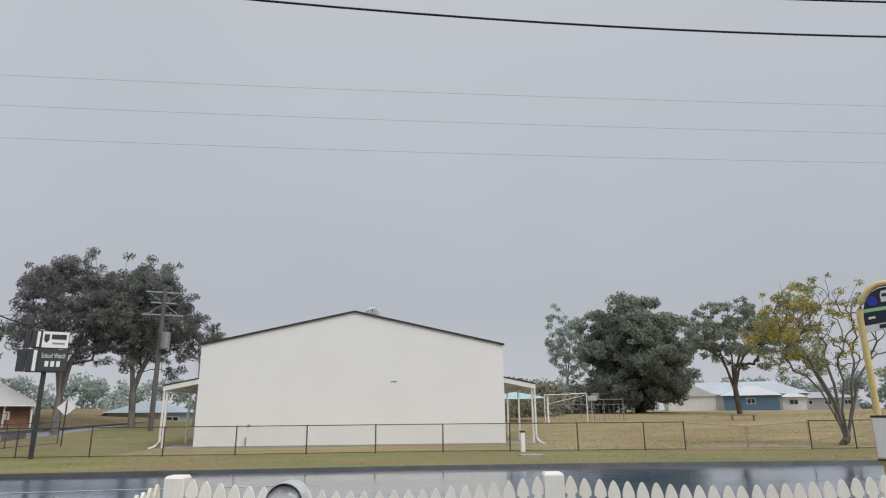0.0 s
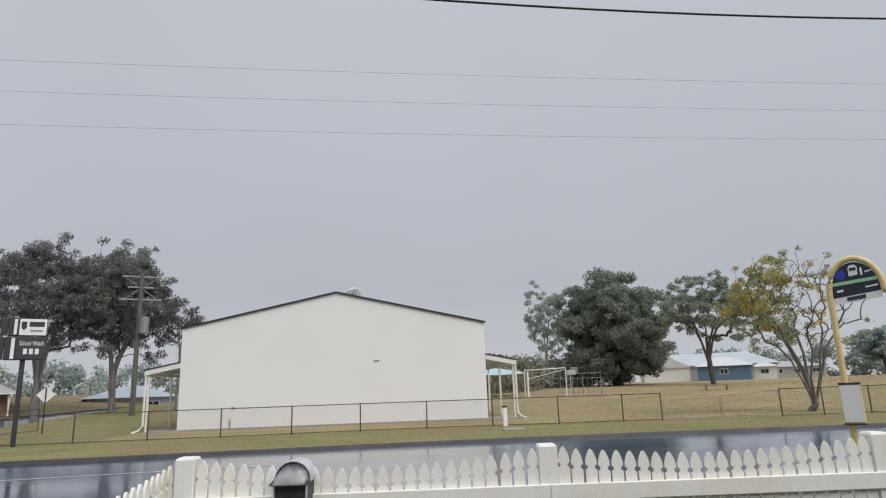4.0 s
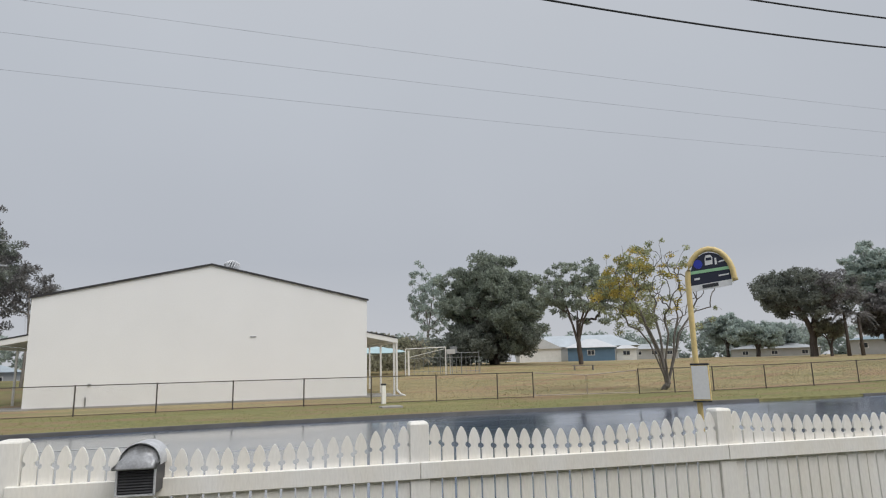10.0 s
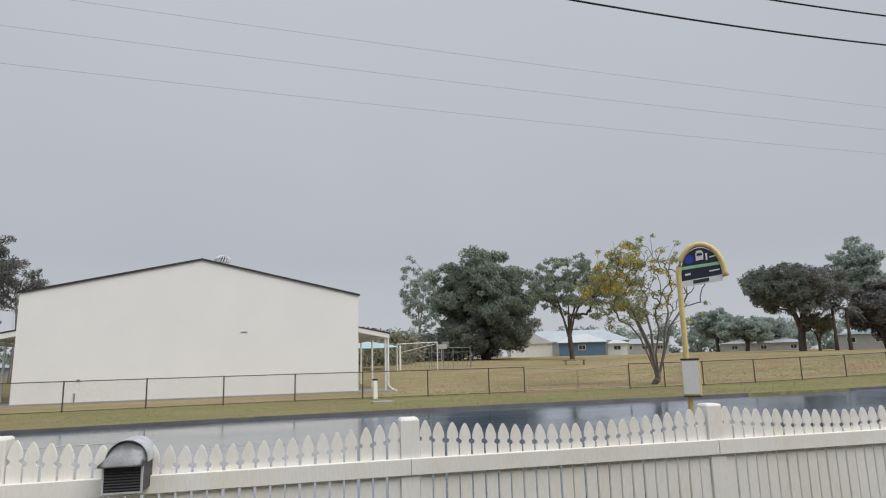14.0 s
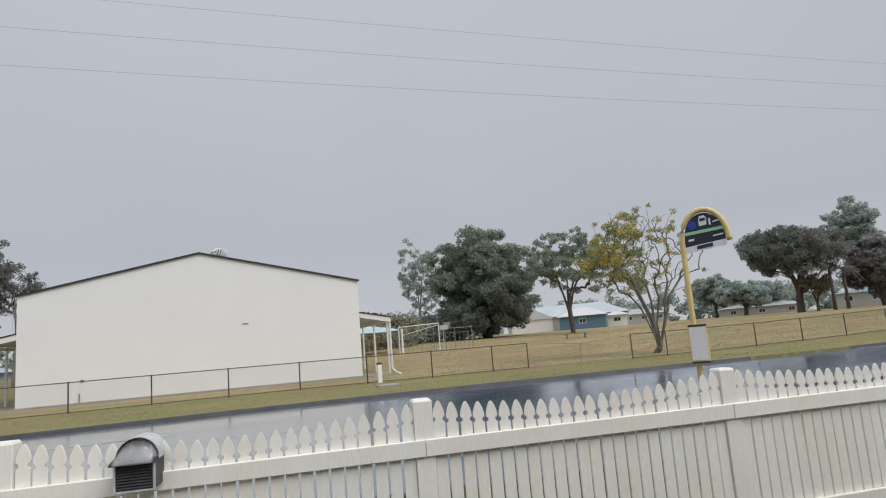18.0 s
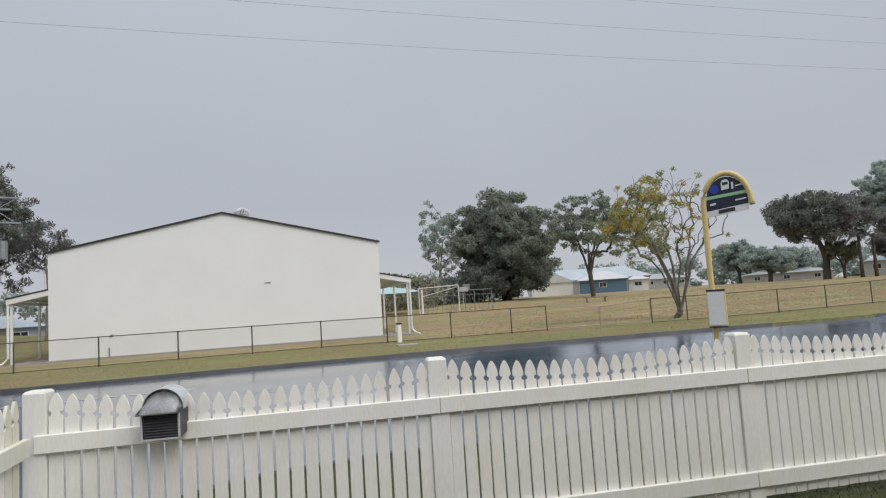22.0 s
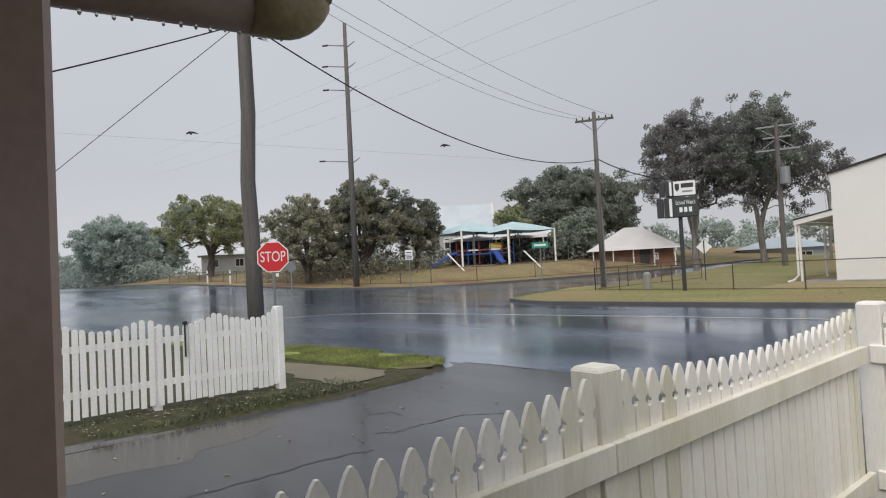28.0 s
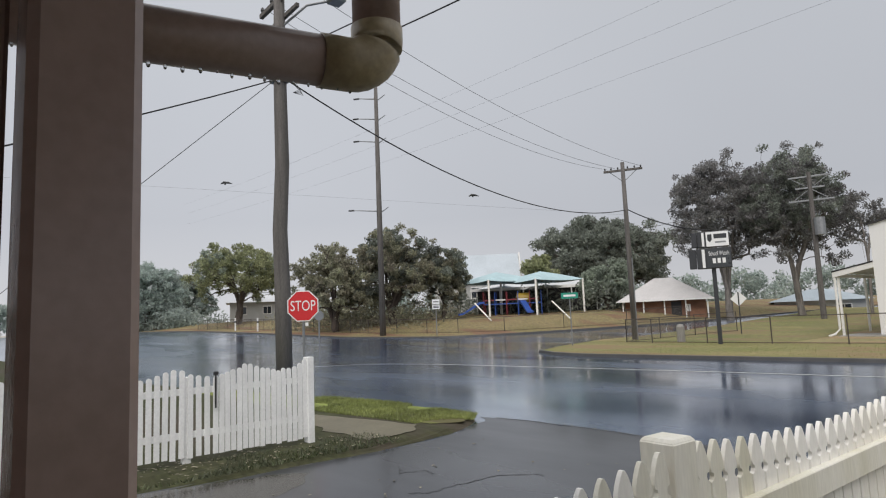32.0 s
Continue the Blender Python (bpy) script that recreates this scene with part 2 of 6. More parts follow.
M_BARKPALE = mat("pale_gum_bark", (0.26, 0.235, 0.215), 0.75, 0.25, 1.8, 25, 0.4, stretch=(3, 3, 0.6), depth=0.02)


def translucent(m, amount=0.4):
    """Leaves let some of the light through."""
    n, l = m.node_tree.nodes, m.node_tree.links
    b = n["Principled BSDF"]
    t = n.new("ShaderNodeBsdfTranslucent")
    l.new(b.inputs["Base Color"].links[0].from_socket, t.inputs[0])
    mx = n.new("ShaderNodeMixShader")
    mx.inputs[0].default_value = amount
    l.new(b.outputs[0], mx.inputs[1])
    l.new(t.outputs[0], mx.inputs[2])
    l.new(mx.outputs[0], [q for q in n if q.type == 'OUTPUT_MATERIAL'][0].inputs[0])


for m_ in (M_GREEN5, M_GREEN1, M_GREEN2, M_GREEN3, M_GREEN4, M_HAZE, M_GOLD):
    translucent(m_, 0.58)


def soil(name, a, b_, c_, wet=0.0, bumpy=0.5):
    """Grassy ground: two grass tones in broad patches, bare soil in smaller ones, fine blades as grain."""
    m = mat(name, a, 0.9, 0.30, 0.45, 11, bumpy, col2=b_, depth=0.04, spec=0.25, stretch=(0.35, 1.0, 1.0))
    n, l = m.node_tree.nodes, m.node_tree.links
    b = n["Principled BSDF"]
    src = b.inputs["Base Color"].links[0].from_socket
    geo = [q for q in n if q.type == 'NEW_GEOMETRY'][0]
    t = n.new("ShaderNodeTexNoise")
    t.inputs["Scale"].default_value, t.inputs["Detail"].default_value = 0.55, 6
    l.new([q for q in n if q.type == 'MAPPING'][0].outputs[0], t.inputs[0])
    mr = n.new("ShaderNodeMapRange")
    mr.inputs[1].default_value, mr.inputs[2].default_value = 0.50, 0.62
    l.new(t.outputs[0], mr.inputs[0])
    mx = n.new("ShaderNodeMix")
    mx.data_type = 'RGBA'
    mx.inputs[7].default_value = (*c_, 1)
    l.new(mr.outputs[0], mx.inputs[0])
    l.new(src, mx.inputs[6])
    l.new(mx.outputs[2], b.inputs["Base Color"])
    return m


M_GRASS = soil("verge_grass", (0.155, 0.17, 0.06), (0.25, 0.215, 0.10), (0.235, 0.17, 0.095))
M_FIELD = soil("dry_field_grass", (0.36, 0.285, 0.155), (0.22, 0.205, 0.095), (0.30, 0.20, 0.12))
M_BANK = soil("dry_bank_grass", (0.25, 0.195, 0.105), (0.20, 0.17, 0.08), (0.20, 0.12, 0.075))
M_LAWN = soil("wet_lawn", (0.23, 0.27, 0.075), (0.17, 0.20, 0.055), (0.11, 0.10, 0.045))
M_YARD = soil("sodden_yard_grass", (0.065, 0.075, 0.028), (0.05, 0.055, 0.024), (0.045, 0.04, 0.026))
M_MUD = soil("sodden_ground", (0.055, 0.055, 0.028), (0.045, 0.05, 0.02), (0.06, 0.05, 0.035))


M_TAR = mat("tar_crack", (0.02, 0.02, 0.022), 0.35, 0.1, 4, 40, 0.1)
M_BLADE = mat("grass_blade", (0.30, 0.34, 0.10), 0.5, 0.2, 1.2, 9, 0.0, col2=(0.11, 0.13, 0.035), island=0.5)
M_BLADEDARK = mat("dark_wet_blade", (0.075, 0.095, 0.035), 0.5, 0.2, 1.2, 9, 0.0, col2=(0.05, 0.06, 0.03), island=0.5)
M_STANDING = mat("standing_brown_water", (0.048, 0.044, 0.038), 0.2, 0.1, 1.0, 14, 0.06, rvar=0.04, spec=0.55)
M_SILT = mat("silty_brown_water", (0.15, 0.13, 0.075), 0.42, 0.12, 1.4, 14, 0.05, rvar=0.05, spec=0.5)
M_LITTER = mat("dry_leaf", (0.34, 0.30, 0.22), 0.7, 0.2, 3, 30, 0.0, island=0.5)


def asphalt(name, light, dark, tint, coat=1.0, spec=1.0, film=1.6, body=1.8, shine=(0.14, 0.30)):
    """Wet bitumen: patchy shine where water lies, coarse chip in the dry parts."""
    m = mat(name, light, 0.3, 0.2, 0.35, 90, 0.12, col2=dark, depth=0.003, spec=spec)
    n, l = m.node_tree.nodes, m.node_tree.links
    b = n["Principled BSDF"]
    geo = [q for q in n if q.type == 'NEW_GEOMETRY'][0]
    mp = n.new("ShaderNodeMapping")
    mp.inputs["Scale"].default_value = (0.10, 0.32, 1.0)
    l.new(geo.outputs["Position"], mp.inputs[0])
    t = n.new("ShaderNodeTexNoise")
    t.inputs["Scale"].default_value, t.inputs["Detail"].default_value = 1.0, 5
    l.new(mp.outputs[0], t.inputs[0])
    mr = n.new("ShaderNodeMapRange")
    mr.inputs[1].default_value, mr.inputs[2].default_value = 0.38, 0.62
    mr.inputs[3].default_value, mr.inputs[4].default_value = shine
    l.new(t.outputs[0], mr.inputs[0])
    l.new(mr.outputs[0], b.inputs["Roughness"])
    b.inputs["Coat Weight"].default_value = coat
    t2 = n.new("ShaderNodeTexNoise")
    t2.inputs["Scale"].default_value, t2.inputs["Detail"].default_value = 0.7, 4
    l.new(mp.outputs[0], t2.inputs[0])
    mr2 = n.new("ShaderNodeMapRange")
    mr2.inputs[1].default_value, mr2.inputs[2].default_value = 0.40, 0.62
    mr2.inputs[3].default_value, mr2.inputs[4].default_value = 0.10, 0.26
    l.new(t2.outputs[0], mr2.inputs[0])
    l.new(mr2.outputs[0], b.inputs["Coat Roughness"])
    b.inputs["Coat IOR"].default_value = film
    b.inputs["IOR"].default_value = body
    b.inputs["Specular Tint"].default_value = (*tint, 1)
    return m


# The blue of the wet sheen is put into base colour and specular tint.
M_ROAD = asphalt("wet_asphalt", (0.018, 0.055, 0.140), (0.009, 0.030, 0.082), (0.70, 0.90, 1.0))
M_STREET = asphalt("worn_wet_side_street", (0.040, 0.042, 0.047), (0.014, 0.015, 0.018), (0.85, 0.92, 1.0), 0.42, 0.4, 1.45, 1.5, (0.25, 0.5))
M_LINE = mat("worn_road_paint", (0.62, 0.62, 0.60), 0.4, 0.15, 2.0, 40, 0.1)


# ---- mesh helpers ----
def mesh_of(bm, name="mesh", smooth=False):
    me = bpy.data.meshes.new(name)
    bm.normal_update()
    bm.to_mesh(me)
    bm.free()
    if smooth:
        for p in me.polygons:
            p.use_smooth = True
    return me


def part(name, bm, material, parent=None, label="", smooth=False, m=None):
    me = bm if isinstance(bm, bpy.types.Mesh) else mesh_of(bm, name, smooth)
    if material and not me.materials:
        me.materials.append(material)
    ob = new(name, me)
    ob.parent = parent
    if m is not None:
        ob.matrix_basis = m
    if label:
        tagged(ob, label=label)
    return ob


def thing(name, label, category, m, group="", kind=""):
    ob = new(name)
    ob.empty_display_size = 0.2
    ob.matrix_basis = m
    return tagged(ob, label, category, group, kind)


def box(bm, x0, x1, y0, y1, z0, z1, bevel=0.0):
    r = bmesh.ops.create_cube(bm, size=1.0, matrix=Matrix.LocRotScale(((x0 + x1) / 2, (y0 + y1) / 2, (z0 + z1) / 2), None, (abs(x1 - x0), abs(y1 - y0), abs(z1 - z0))))
    if bevel:
        es = list({e for v in r["verts"] for e in v.link_edges})
        bmesh.ops.bevel(bm, geom=es, offset=bevel, segments=1, affect='EDGES')
    return bm


def bx(*a, bevel=0.0):
    return box(bmesh.new(), *a, bevel=bevel)


def tube(bm, pts, radii, sides=8, caps=True):
    """A tapered tube along points."""
    pts = [Vector(p) for p in pts]
    if not hasattr(radii, "__len__"):
        radii = [radii] * len(pts)
    rings = []
    ref = Vector((0, 0, 1))
    for i, p in enumerate(pts):
        d = (pts[min(i + 1, len(pts) - 1)] - pts[max(i - 1, 0)]).normalized()
        a = d.cross(ref if abs(d.z) < 0.95 else Vector((1, 0, 0))).normalized()
        b = d.cross(a)
        rings.append([bm.verts.new(p + radii[i] * (math.cos(2 * math.pi * k / sides) * a + math.sin(2 * math.pi * k / sides) * b)) for k in range(sides)])
    for r0, r1 in zip(rings, rings[1:]):
        for k in range(sides):
            bm.faces.new((r0[k], r0[(k + 1) % sides], r1[(k + 1) % sides], r1[k]))
    if caps and sides > 2:
        bm.faces.new(rings[0][::-1])
        bm.faces.new(rings[-1])
    return bm


def tb(pts, radii, sides=8):
    return tube(bmesh.new(), pts, radii, sides)


def plate(outline, thick, bm=None, y0=0.0):
    """An outline in the xz plane, given a thickness along y."""
    bm = bm or bmesh.new()
    f = [bm.verts.new((x, y0, z)) for x, z in outline]
    k = [bm.verts.new((x, y0 + thick, z)) for x, z in outline]
    bm.faces.new(f)
    bm.faces.new(k[::-1])
    n = len(f)
    for i in range(n):
        bm.faces.new((f[i], k[i], k[(i + 1) % n], f[(i + 1) % n]))
    bmesh.ops.recalc_face_normals(bm, faces=bm.faces)
    return bm


def smooth01(v):
    v = min(1.0, max(0.0, v))
    return v * v * (3 - 2 * v)


def gz(x, y):
    """Height of the land: flat round the crossing, rising gently further out."""
    d = math.hypot(x, y)
    return 0.0 if d < 31 else 1.45 * (1 - math.exp(-((d - 31) / 30) ** 2))


def lerp_table(v, table):
    for (a, fa), (b, fb) in zip(table, table[1:]):
        if a <= v <= b:
            return fa + (fb - fa) * (v - a) / (b - a)
    return table[0][1] if v < table[0][0] else table[-1][1]


FAR_KERB = ((-22.5, 28.5), (-21.6, 24.6), (-20.6, 22.4), (-20.0, 21.3), (-18.5, 20.4), (-16.5, 19.9), (-10, 20.2), (0, 20.8), (8, 20.7), (16, 20.2), (30, 19.8), (60, 17.5), (140, 11))
FAR_END = ((-22.5, 29), (-20.5, 38), (-17, 55), (-10, 90), (0, 150), (12, 280), (140, 280))
LEFT_KERB = ((-260, 19), (-110, 21), (-60, 23), (-44, 24.6), (-40, 26.3), (-36, 28.2), (-33.8, 31), (-31.8, 34.5), (-29, 40), (-26, 46.5), (-22, 60), (-16, 90), (-6, 150), (4, 270))
NEARLEFT_KERB = ((-140, -8.0), (-30, 4.8), (-22, 5.6), (-18, 6.2), (-14, 6.95), (-11.1, 7.5), (-9.7, 7.6), (-9.05, 7.55), (-8.7, 7.4), (-8.4, 7.08), (-8.15, 6.65), (-8.0, 6.25), (-7.87, 5.4), (-7.72, 4.1), (-7.69, 3.3), (-7.65, -59.0))
NEAR_KERB = ((-2.30, -59.0), (-2.16, 4.0), (-2.08, 4.4), (-1.95, 5.4), (-1.4, 6.4), (-0.5, 7.1), (1, 7.35), (60, 2.4), (140, -4))


def bank(x, y):
    return 0.9 * smooth01((y - lerp_table(x, LEFT_KERB) - 1.0) / 9.0) * (0.35 + 0.65 * smooth01((-x - 24.0) / 9.0))


def land(x, y):
    """Height of the built ground at a place."""
    z = gz(x, y)
    if x < 4 and y > lerp_table(x, LEFT_KERB):
        z += bank(x, y)
    return z


def ground_sheet(name, label, xs, start, stop, steps, material, height, kerb=None):
    """Ground from a kerb line outwards, its edge turned down to the road."""
    bm = bmesh.new()
    cols = []
    for x in xs:
        y0, y1 = start(x), stop(x)
        col = [bm.verts.new((x, y0, height(x, y0) - 0.3))]
        for s in steps:
            y = y0 + (y1 - y0) * s
            col.append(bm.verts.new((x, y, height(x, y) + (0.0 if s == 0 else 0.0))))
        cols.append(col)
    for a, b in zip(cols, cols[1:]):
        for i in range(len(a) - 1):
            bm.faces.new((a[i], b[i], b[i + 1], a[i + 1]))
    bmesh.ops.recalc_face_normals(bm, faces=bm.faces)
    ob = tagged(part(name, bm, material, smooth=False), label, "ground", kind="structure")
    return ob


def span(a, b, step):
    n = max(1, round((b - a) / step))
    return [a + (b - a) * i / n for i in range(n + 1)]


STEPS = [0, 0.004, 0.01, 0.02, 0.03, 0.045, 0.06, 0.08, 0.1, 0.13, 0.17, 0.22, 0.28, 0.35, 0.45, 0.6, 0.8, 1.0]
far_xs = sorted(set(span(-22.5, -16, 0.4) + span(-16, 40, 1.5) + span(40, 140, 8)))
FENCE_LINE = ((-22, 27.6), (-19.6, 27.5), (-17.9, 27.2), (-9, 27.1), (3, 27.5), (8, 26.9), (12.3, 26.7), (17.4, 25.9), (24, 25.5), (60, 25.0))
ground_sheet("far_field", "dry brown grassy school field rising behind the hall", far_xs, lambda x: max(lerp_table(x, FENCE_LINE) + 0.4, lerp_table(x, FAR_KERB) + 0.6), lambda x: lerp_table(x, FAR_END) + 0.5, STEPS, M_FIELD, lambda x, y: gz(x, y) + 0.004)
ground_sheet("far_verge", "green and brown grass verge along the far kerb", far_xs, lambda x: lerp_table(x, FAR_KERB), lambda x: max(lerp_table(x, FENCE_LINE) + 0.7, lerp_table(x, FAR_KERB) + 0.9), [0, 0.15, 0.4, 0.7, 1.0], M_GRASS, gz)
ground_sheet("side_lawn", "olive lawn between the school fence and the hall", span(-21.8, -11.9, 0.9), lambda x: lerp_table(x, FENCE_LINE) + 0.45, lambda x: 62.0, [0, 0.03, 0.08, 0.15, 0.25, 0.4, 0.6, 0.8, 1.0], M_GRASS, lambda x, y: gz(x, y) + 0.014)
left_xs = sorted(set(span(-260, -60, 10) + span(-60, -16, 1.0) + span(-16, 4, 2)))
ground_sheet("left_bank", "dry grassy bank rising from the far street edge", left_xs, lambda x: lerp_table(x, LEFT_KERB), lambda x: 290.0, STEPS, M_BANK, land)


def verge_height(x, y):
    """The corner verge runs out flush with the street, lower where the puddle lies."""
    inner = min(lerp_table(x, NEARLEFT_KERB) - y, -7.66 - 0.36 * smooth01((3.3 - y) / 1.8) - x)
    return gz(x, y) - 0.028 - 0.082 * (1 - smooth01(inner / 0.6 - 0.06 + 0.22 * noise.noise(Vector((x * 2.6, y * 2.6, 0)))))


nl_xs = sorted(set(span(-140, -30, 8) + span(-30, -11, 1.5) + span(-11, -7.66, 0.12) + [-7.65]))
ground_sheet("corner_verge", "sodden bare verge at the street corner", nl_xs, lambda x: lerp_table(x, NEARLEFT_KERB), lambda x: -60.0, [0, 0.002, 0.004, 0.007, 0.012, 0.018, 0.025, 0.032, 0.04, 0.05, 0.06, 0.075, 0.1, 0.3, 1.0], M_MUD, verge_height)
nr_xs = sorted(set([-2.30, -2.16] + span(-2.08, 1, 0.15) + span(1, 30, 1.5) + span(30, 140, 10)))
ground_sheet("near_lawn", "wet lawn and verge round the picket fence", nr_xs, lambda x: lerp_table(x, NEAR_KERB), lambda x: -60.0, [0, 0.01, 0.02, 0.04, 0.06, 0.1, 0.3, 1.0], M_YARD, lambda x, y: gz(x, y) - 0.02)


def patch(name, label, outline, dz, material, category="ground"):
    """A flat patch with an irregular edge lying on the ground."""
    bm = bmesh.new()
    pts = []
    n = len(outline)
    for i in range(n):
        a, b = Vector(outline[i]), Vector(outline[(i + 1) % n])
        for k in range(6):
            q = a.lerp(b, k / 6)
            w = 0.16 * noise.noise(Vector((q.x * 2.3, q.y * 2.3, 4.0)))
            pts.append(bm.verts.new((q.x + w, q.y + w, dz)))
    bm.faces.new(pts)
    bmesh.ops.triangulate(bm, faces=bm.faces)
    bmesh.ops.recalc_face_normals(bm, faces=bm.faces)
    return tagged(part(name, bm, material), label, category, kind="structure")


patch("puddle", "shallow brown puddle reflecting the white fence", [(-8.3, -3), (-8.25, 0.4), (-8.12, 1.5), (-7.92, 2.3), (-7.72, 3.1), (-7.45, 3.5), (-7.0, 3.1), (-6.7, 2.6), (-6.55, 2.0), (-6.6, 0.8), (-6.9, -3)], -0.0958, M_STANDING, "puddle")
patch("puddle", "brown rain puddle between the grass strip and the fence", [(-8.28, 5.62), (-8.2, 4.85), (-8.63, 4.78), (-9.8, 4.82), (-12.5, 4.9), (-12.5, 5.3), (-11.2, 5.45), (-9.3, 5.88), (-8.67, 6.02)], -0.018, M_SILT, "puddle")


def sheet(name, label, x0, x1, y0, y1, nx, ny, dz, material, category):
    bm = bmesh.new()
    vs = [[bm.verts.new((x, y, gz(x, y) + dz)) for y in span(y0, y1, (y1 - y0) / ny)] for x in span(x0, x1, (x1 - x0) / nx)]
    for a, b in zip(vs, vs[1:]):
        for i in range(len(a) - 1):
            bm.faces.new((a[i], b[i], b[i + 1], a[i + 1]))
    return tagged(part(name, bm, material, smooth=True), label, category, kind="structure")


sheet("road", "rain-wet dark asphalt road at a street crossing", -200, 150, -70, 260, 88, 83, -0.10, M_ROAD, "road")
sheet("ground", "plain grassland reaching to the horizon", -2600, 2600, -2600, 2600, 26, 26, -0.8, M_FIELD, "ground")


def kerb_run(table, x0, x1, step, inward, dz, name="kerb"):
    """Low kerb with a rounded top along a kerb line."""
    bm = bmesh.new()
    xs = span(x0, x1, step)
    prev = None
    for i, x in enumerate(xs):
        y = lerp_table(x, table)
        xa, xb = xs[max(i - 1, 0)], xs[min(i + 1, len(xs) - 1)]
        d = Vector((xb - xa, lerp_table(xb, table) - lerp_table(xa, table), 0)).normalized()
        nrm = Vector((-d.y, d.x, 0)) * inward
        z = gz(x, y) + dz
        ring = [bm.verts.new(Vector((x, y, 0)) + nrm * o + Vector((0, 0, z + h))) for o, h in ((-0.32, -0.125), (-0.05, -0.10), (-0.02, -0.01), (0.0, 0.012), (0.13, 0.012), (0.14, -0.15))]
        if prev:
            for k in range(5):
                bm.faces.new((prev[k], ring[k], ring[k + 1], prev[k + 1]))
        prev = ring
    bmesh.ops.recalc_face_normals(bm, faces=bm.faces)
    return tagged(part(name, bm, M_KERB), "low dark wet concrete kerb and gutter", "kerb", kind="structure")


kerb_run(FAR_KERB, -22.4, 18.8, 0.4, 1, 0.0)
kerb_run(FAR_KERB, 24.0, 90, 1.5, 1, 0.0)
kerb_run(LEFT_KERB, -200, -22, 1.0, 1, 0.0)
kerb_run(NEAR_KERB, -1.4, 60, 0.4, -1, -0.02)

# painted lines on the road
def line_strip(pts, w, name="road_line"):
    bm = bmesh.new()
    prev = None
    for i, p in enumerate(pts):
        a, b = Vector(pts[max(i - 1, 0)]), Vector(pts[min(i + 1, len(pts) - 1)])
        d = (b - a).normalized()
        nrm = Vector((-d.y, d.x)) * w / 2
        row = [bm.verts.new((p[0] + s * nrm.x, p[1] + s * nrm.y, gz(*p) - 0.094)) for s in (-1, 1)]
        if prev:
            bm.faces.new((prev[0], row[0], row[1], prev[1]))
        prev = row
    bmesh.ops.recalc_face_normals(bm, faces=bm.faces)
    return tagged(part(name, bm, M_LINE), "worn white painted line on wet asphalt", "road line", kind="structure")


line_strip([(-24.2, 10.6), (-23.6, 11.7), (-22.6, 13.5), (-21.4, 14.1), (-19.6, 14.7), (-17.8, 15.05), (-14, 15.6), (-9, 16.3), (-5.4, 16.7)] + [(-2.0, 16.8)], 0.11)


def crack(pts, w):
    """A tar-filled crack wandering through the asphalt."""
    bm = bmesh.new()
    prev = None
    rng = random.Random(len(pts) * 7 + int(w * 1000))
    dense = []
    for a, b in zip(pts, pts[1:]):
        for k in range(7):
            u = k / 7
            dense.append((a[0] + (b[0] - a[0]) * u + rng.uniform(-0.03, 0.03), a[1] + (b[1] - a[1]) * u + rng.uniform(-0.03, 0.03)))
    for i, q in enumerate(dense):
        a, b = Vector(dense[max(i - 1, 0)]), Vector(dense[min(i + 1, len(dense) - 1)])
        d = (b - a).normalized()
        h = w * rng.uniform(0.4, 1.2) / 2
        row = [bm.verts.new((q[0] - s * d.y * h, q[1] + s * d.x * h, -0.095)) for s in (-1, 1)]
        if prev:
            bm.faces.new((prev[0], row[0], row[1], prev[1]))
        prev = row
    bmesh.ops.recalc_face_normals(bm, faces=bm.faces)
    return tagged(part("road_crack", bm, M_TAR), "dark crack wandering across the wet asphalt", "crack", kind="structure")


patch("side_street", "older worn wet asphalt of the side street", [(-8.75, 7.55), (-7.64, 7.66), (-6.1, 7.72), (-4.6, 7.58), (-2.2, 7.38), (-1.5, 6.4), (-1.87, 5.4), (-2.02, 4.0), (-2.10, -20.0), (-8.2, -20.0), (-8.2, 2.0), (-7.8, 4.8), (-8.0, 6.2)], -0.0975, M_STREET)
crack([(-8.5, 7.55), (-7.64, 7.68), (-6.1, 7.74), (-4.6, 7.6), (-2.2, 7.4)], 0.05)
crack([(-5.86, 3.8), (-5.72, 3.93), (-5.75, 4.26), (-5.69, 4.92), (-5.3, 5.3)], 0.028)
crack([(-5.6, 1.1), (-5.47, 1.96), (-5.48, 2.5), (-5.47, 3.12), (-5.35, 3.5)], 0.034)
crack([(-6.9, 4.4), (-6.6, 4.2), (-6.5, 4.5), (-6.2, 4.4)], 0.02)


def tufts(name, label, n, region, seed, material, size):
    """Grass tufts over sloping ground, thicker in patches."""
    rng = random.Random(seed)
    verts, faces = [], []
    x0, x1, y0, y1 = region
    while len(faces) < n:
        x, y = rng.uniform(x0, x1), rng.uniform(y0, y1)
        if x > -22 and y < lerp_table(x, FAR_KERB) + 0.15 or noise.noise(Vector((x * 0.35, y * 0.5, seed))) < rng.uniform(-0.5, 0.25):
            continue
        z = gz(x, y)
        for _ in range(3):
            a, k, h = rng.uniform(0, 6.3), len(verts), size * rng.uniform(0.4, 1.2)
            c, s_ = math.cos(a) * size * 0.22, math.sin(a) * size * 0.22
            px, py = x + rng.uniform(-0.05, 0.05), y + rng.uniform(-0.05, 0.05)
            verts += [(px - c, py - s_, z - 0.01), (px + c, py + s_, z - 0.01), (px + rng.uniform(-0.6, 0.6) * size, py + rng.uniform(-0.6, 0.6) * size, z + h)]
            faces.append((k, k + 1, k + 2))
    me = bpy.data.meshes.new(name)
    me.from_pydata(verts, [], faces)
    return tagged(part(name, me, material, None), label, "grass", kind="stuff")


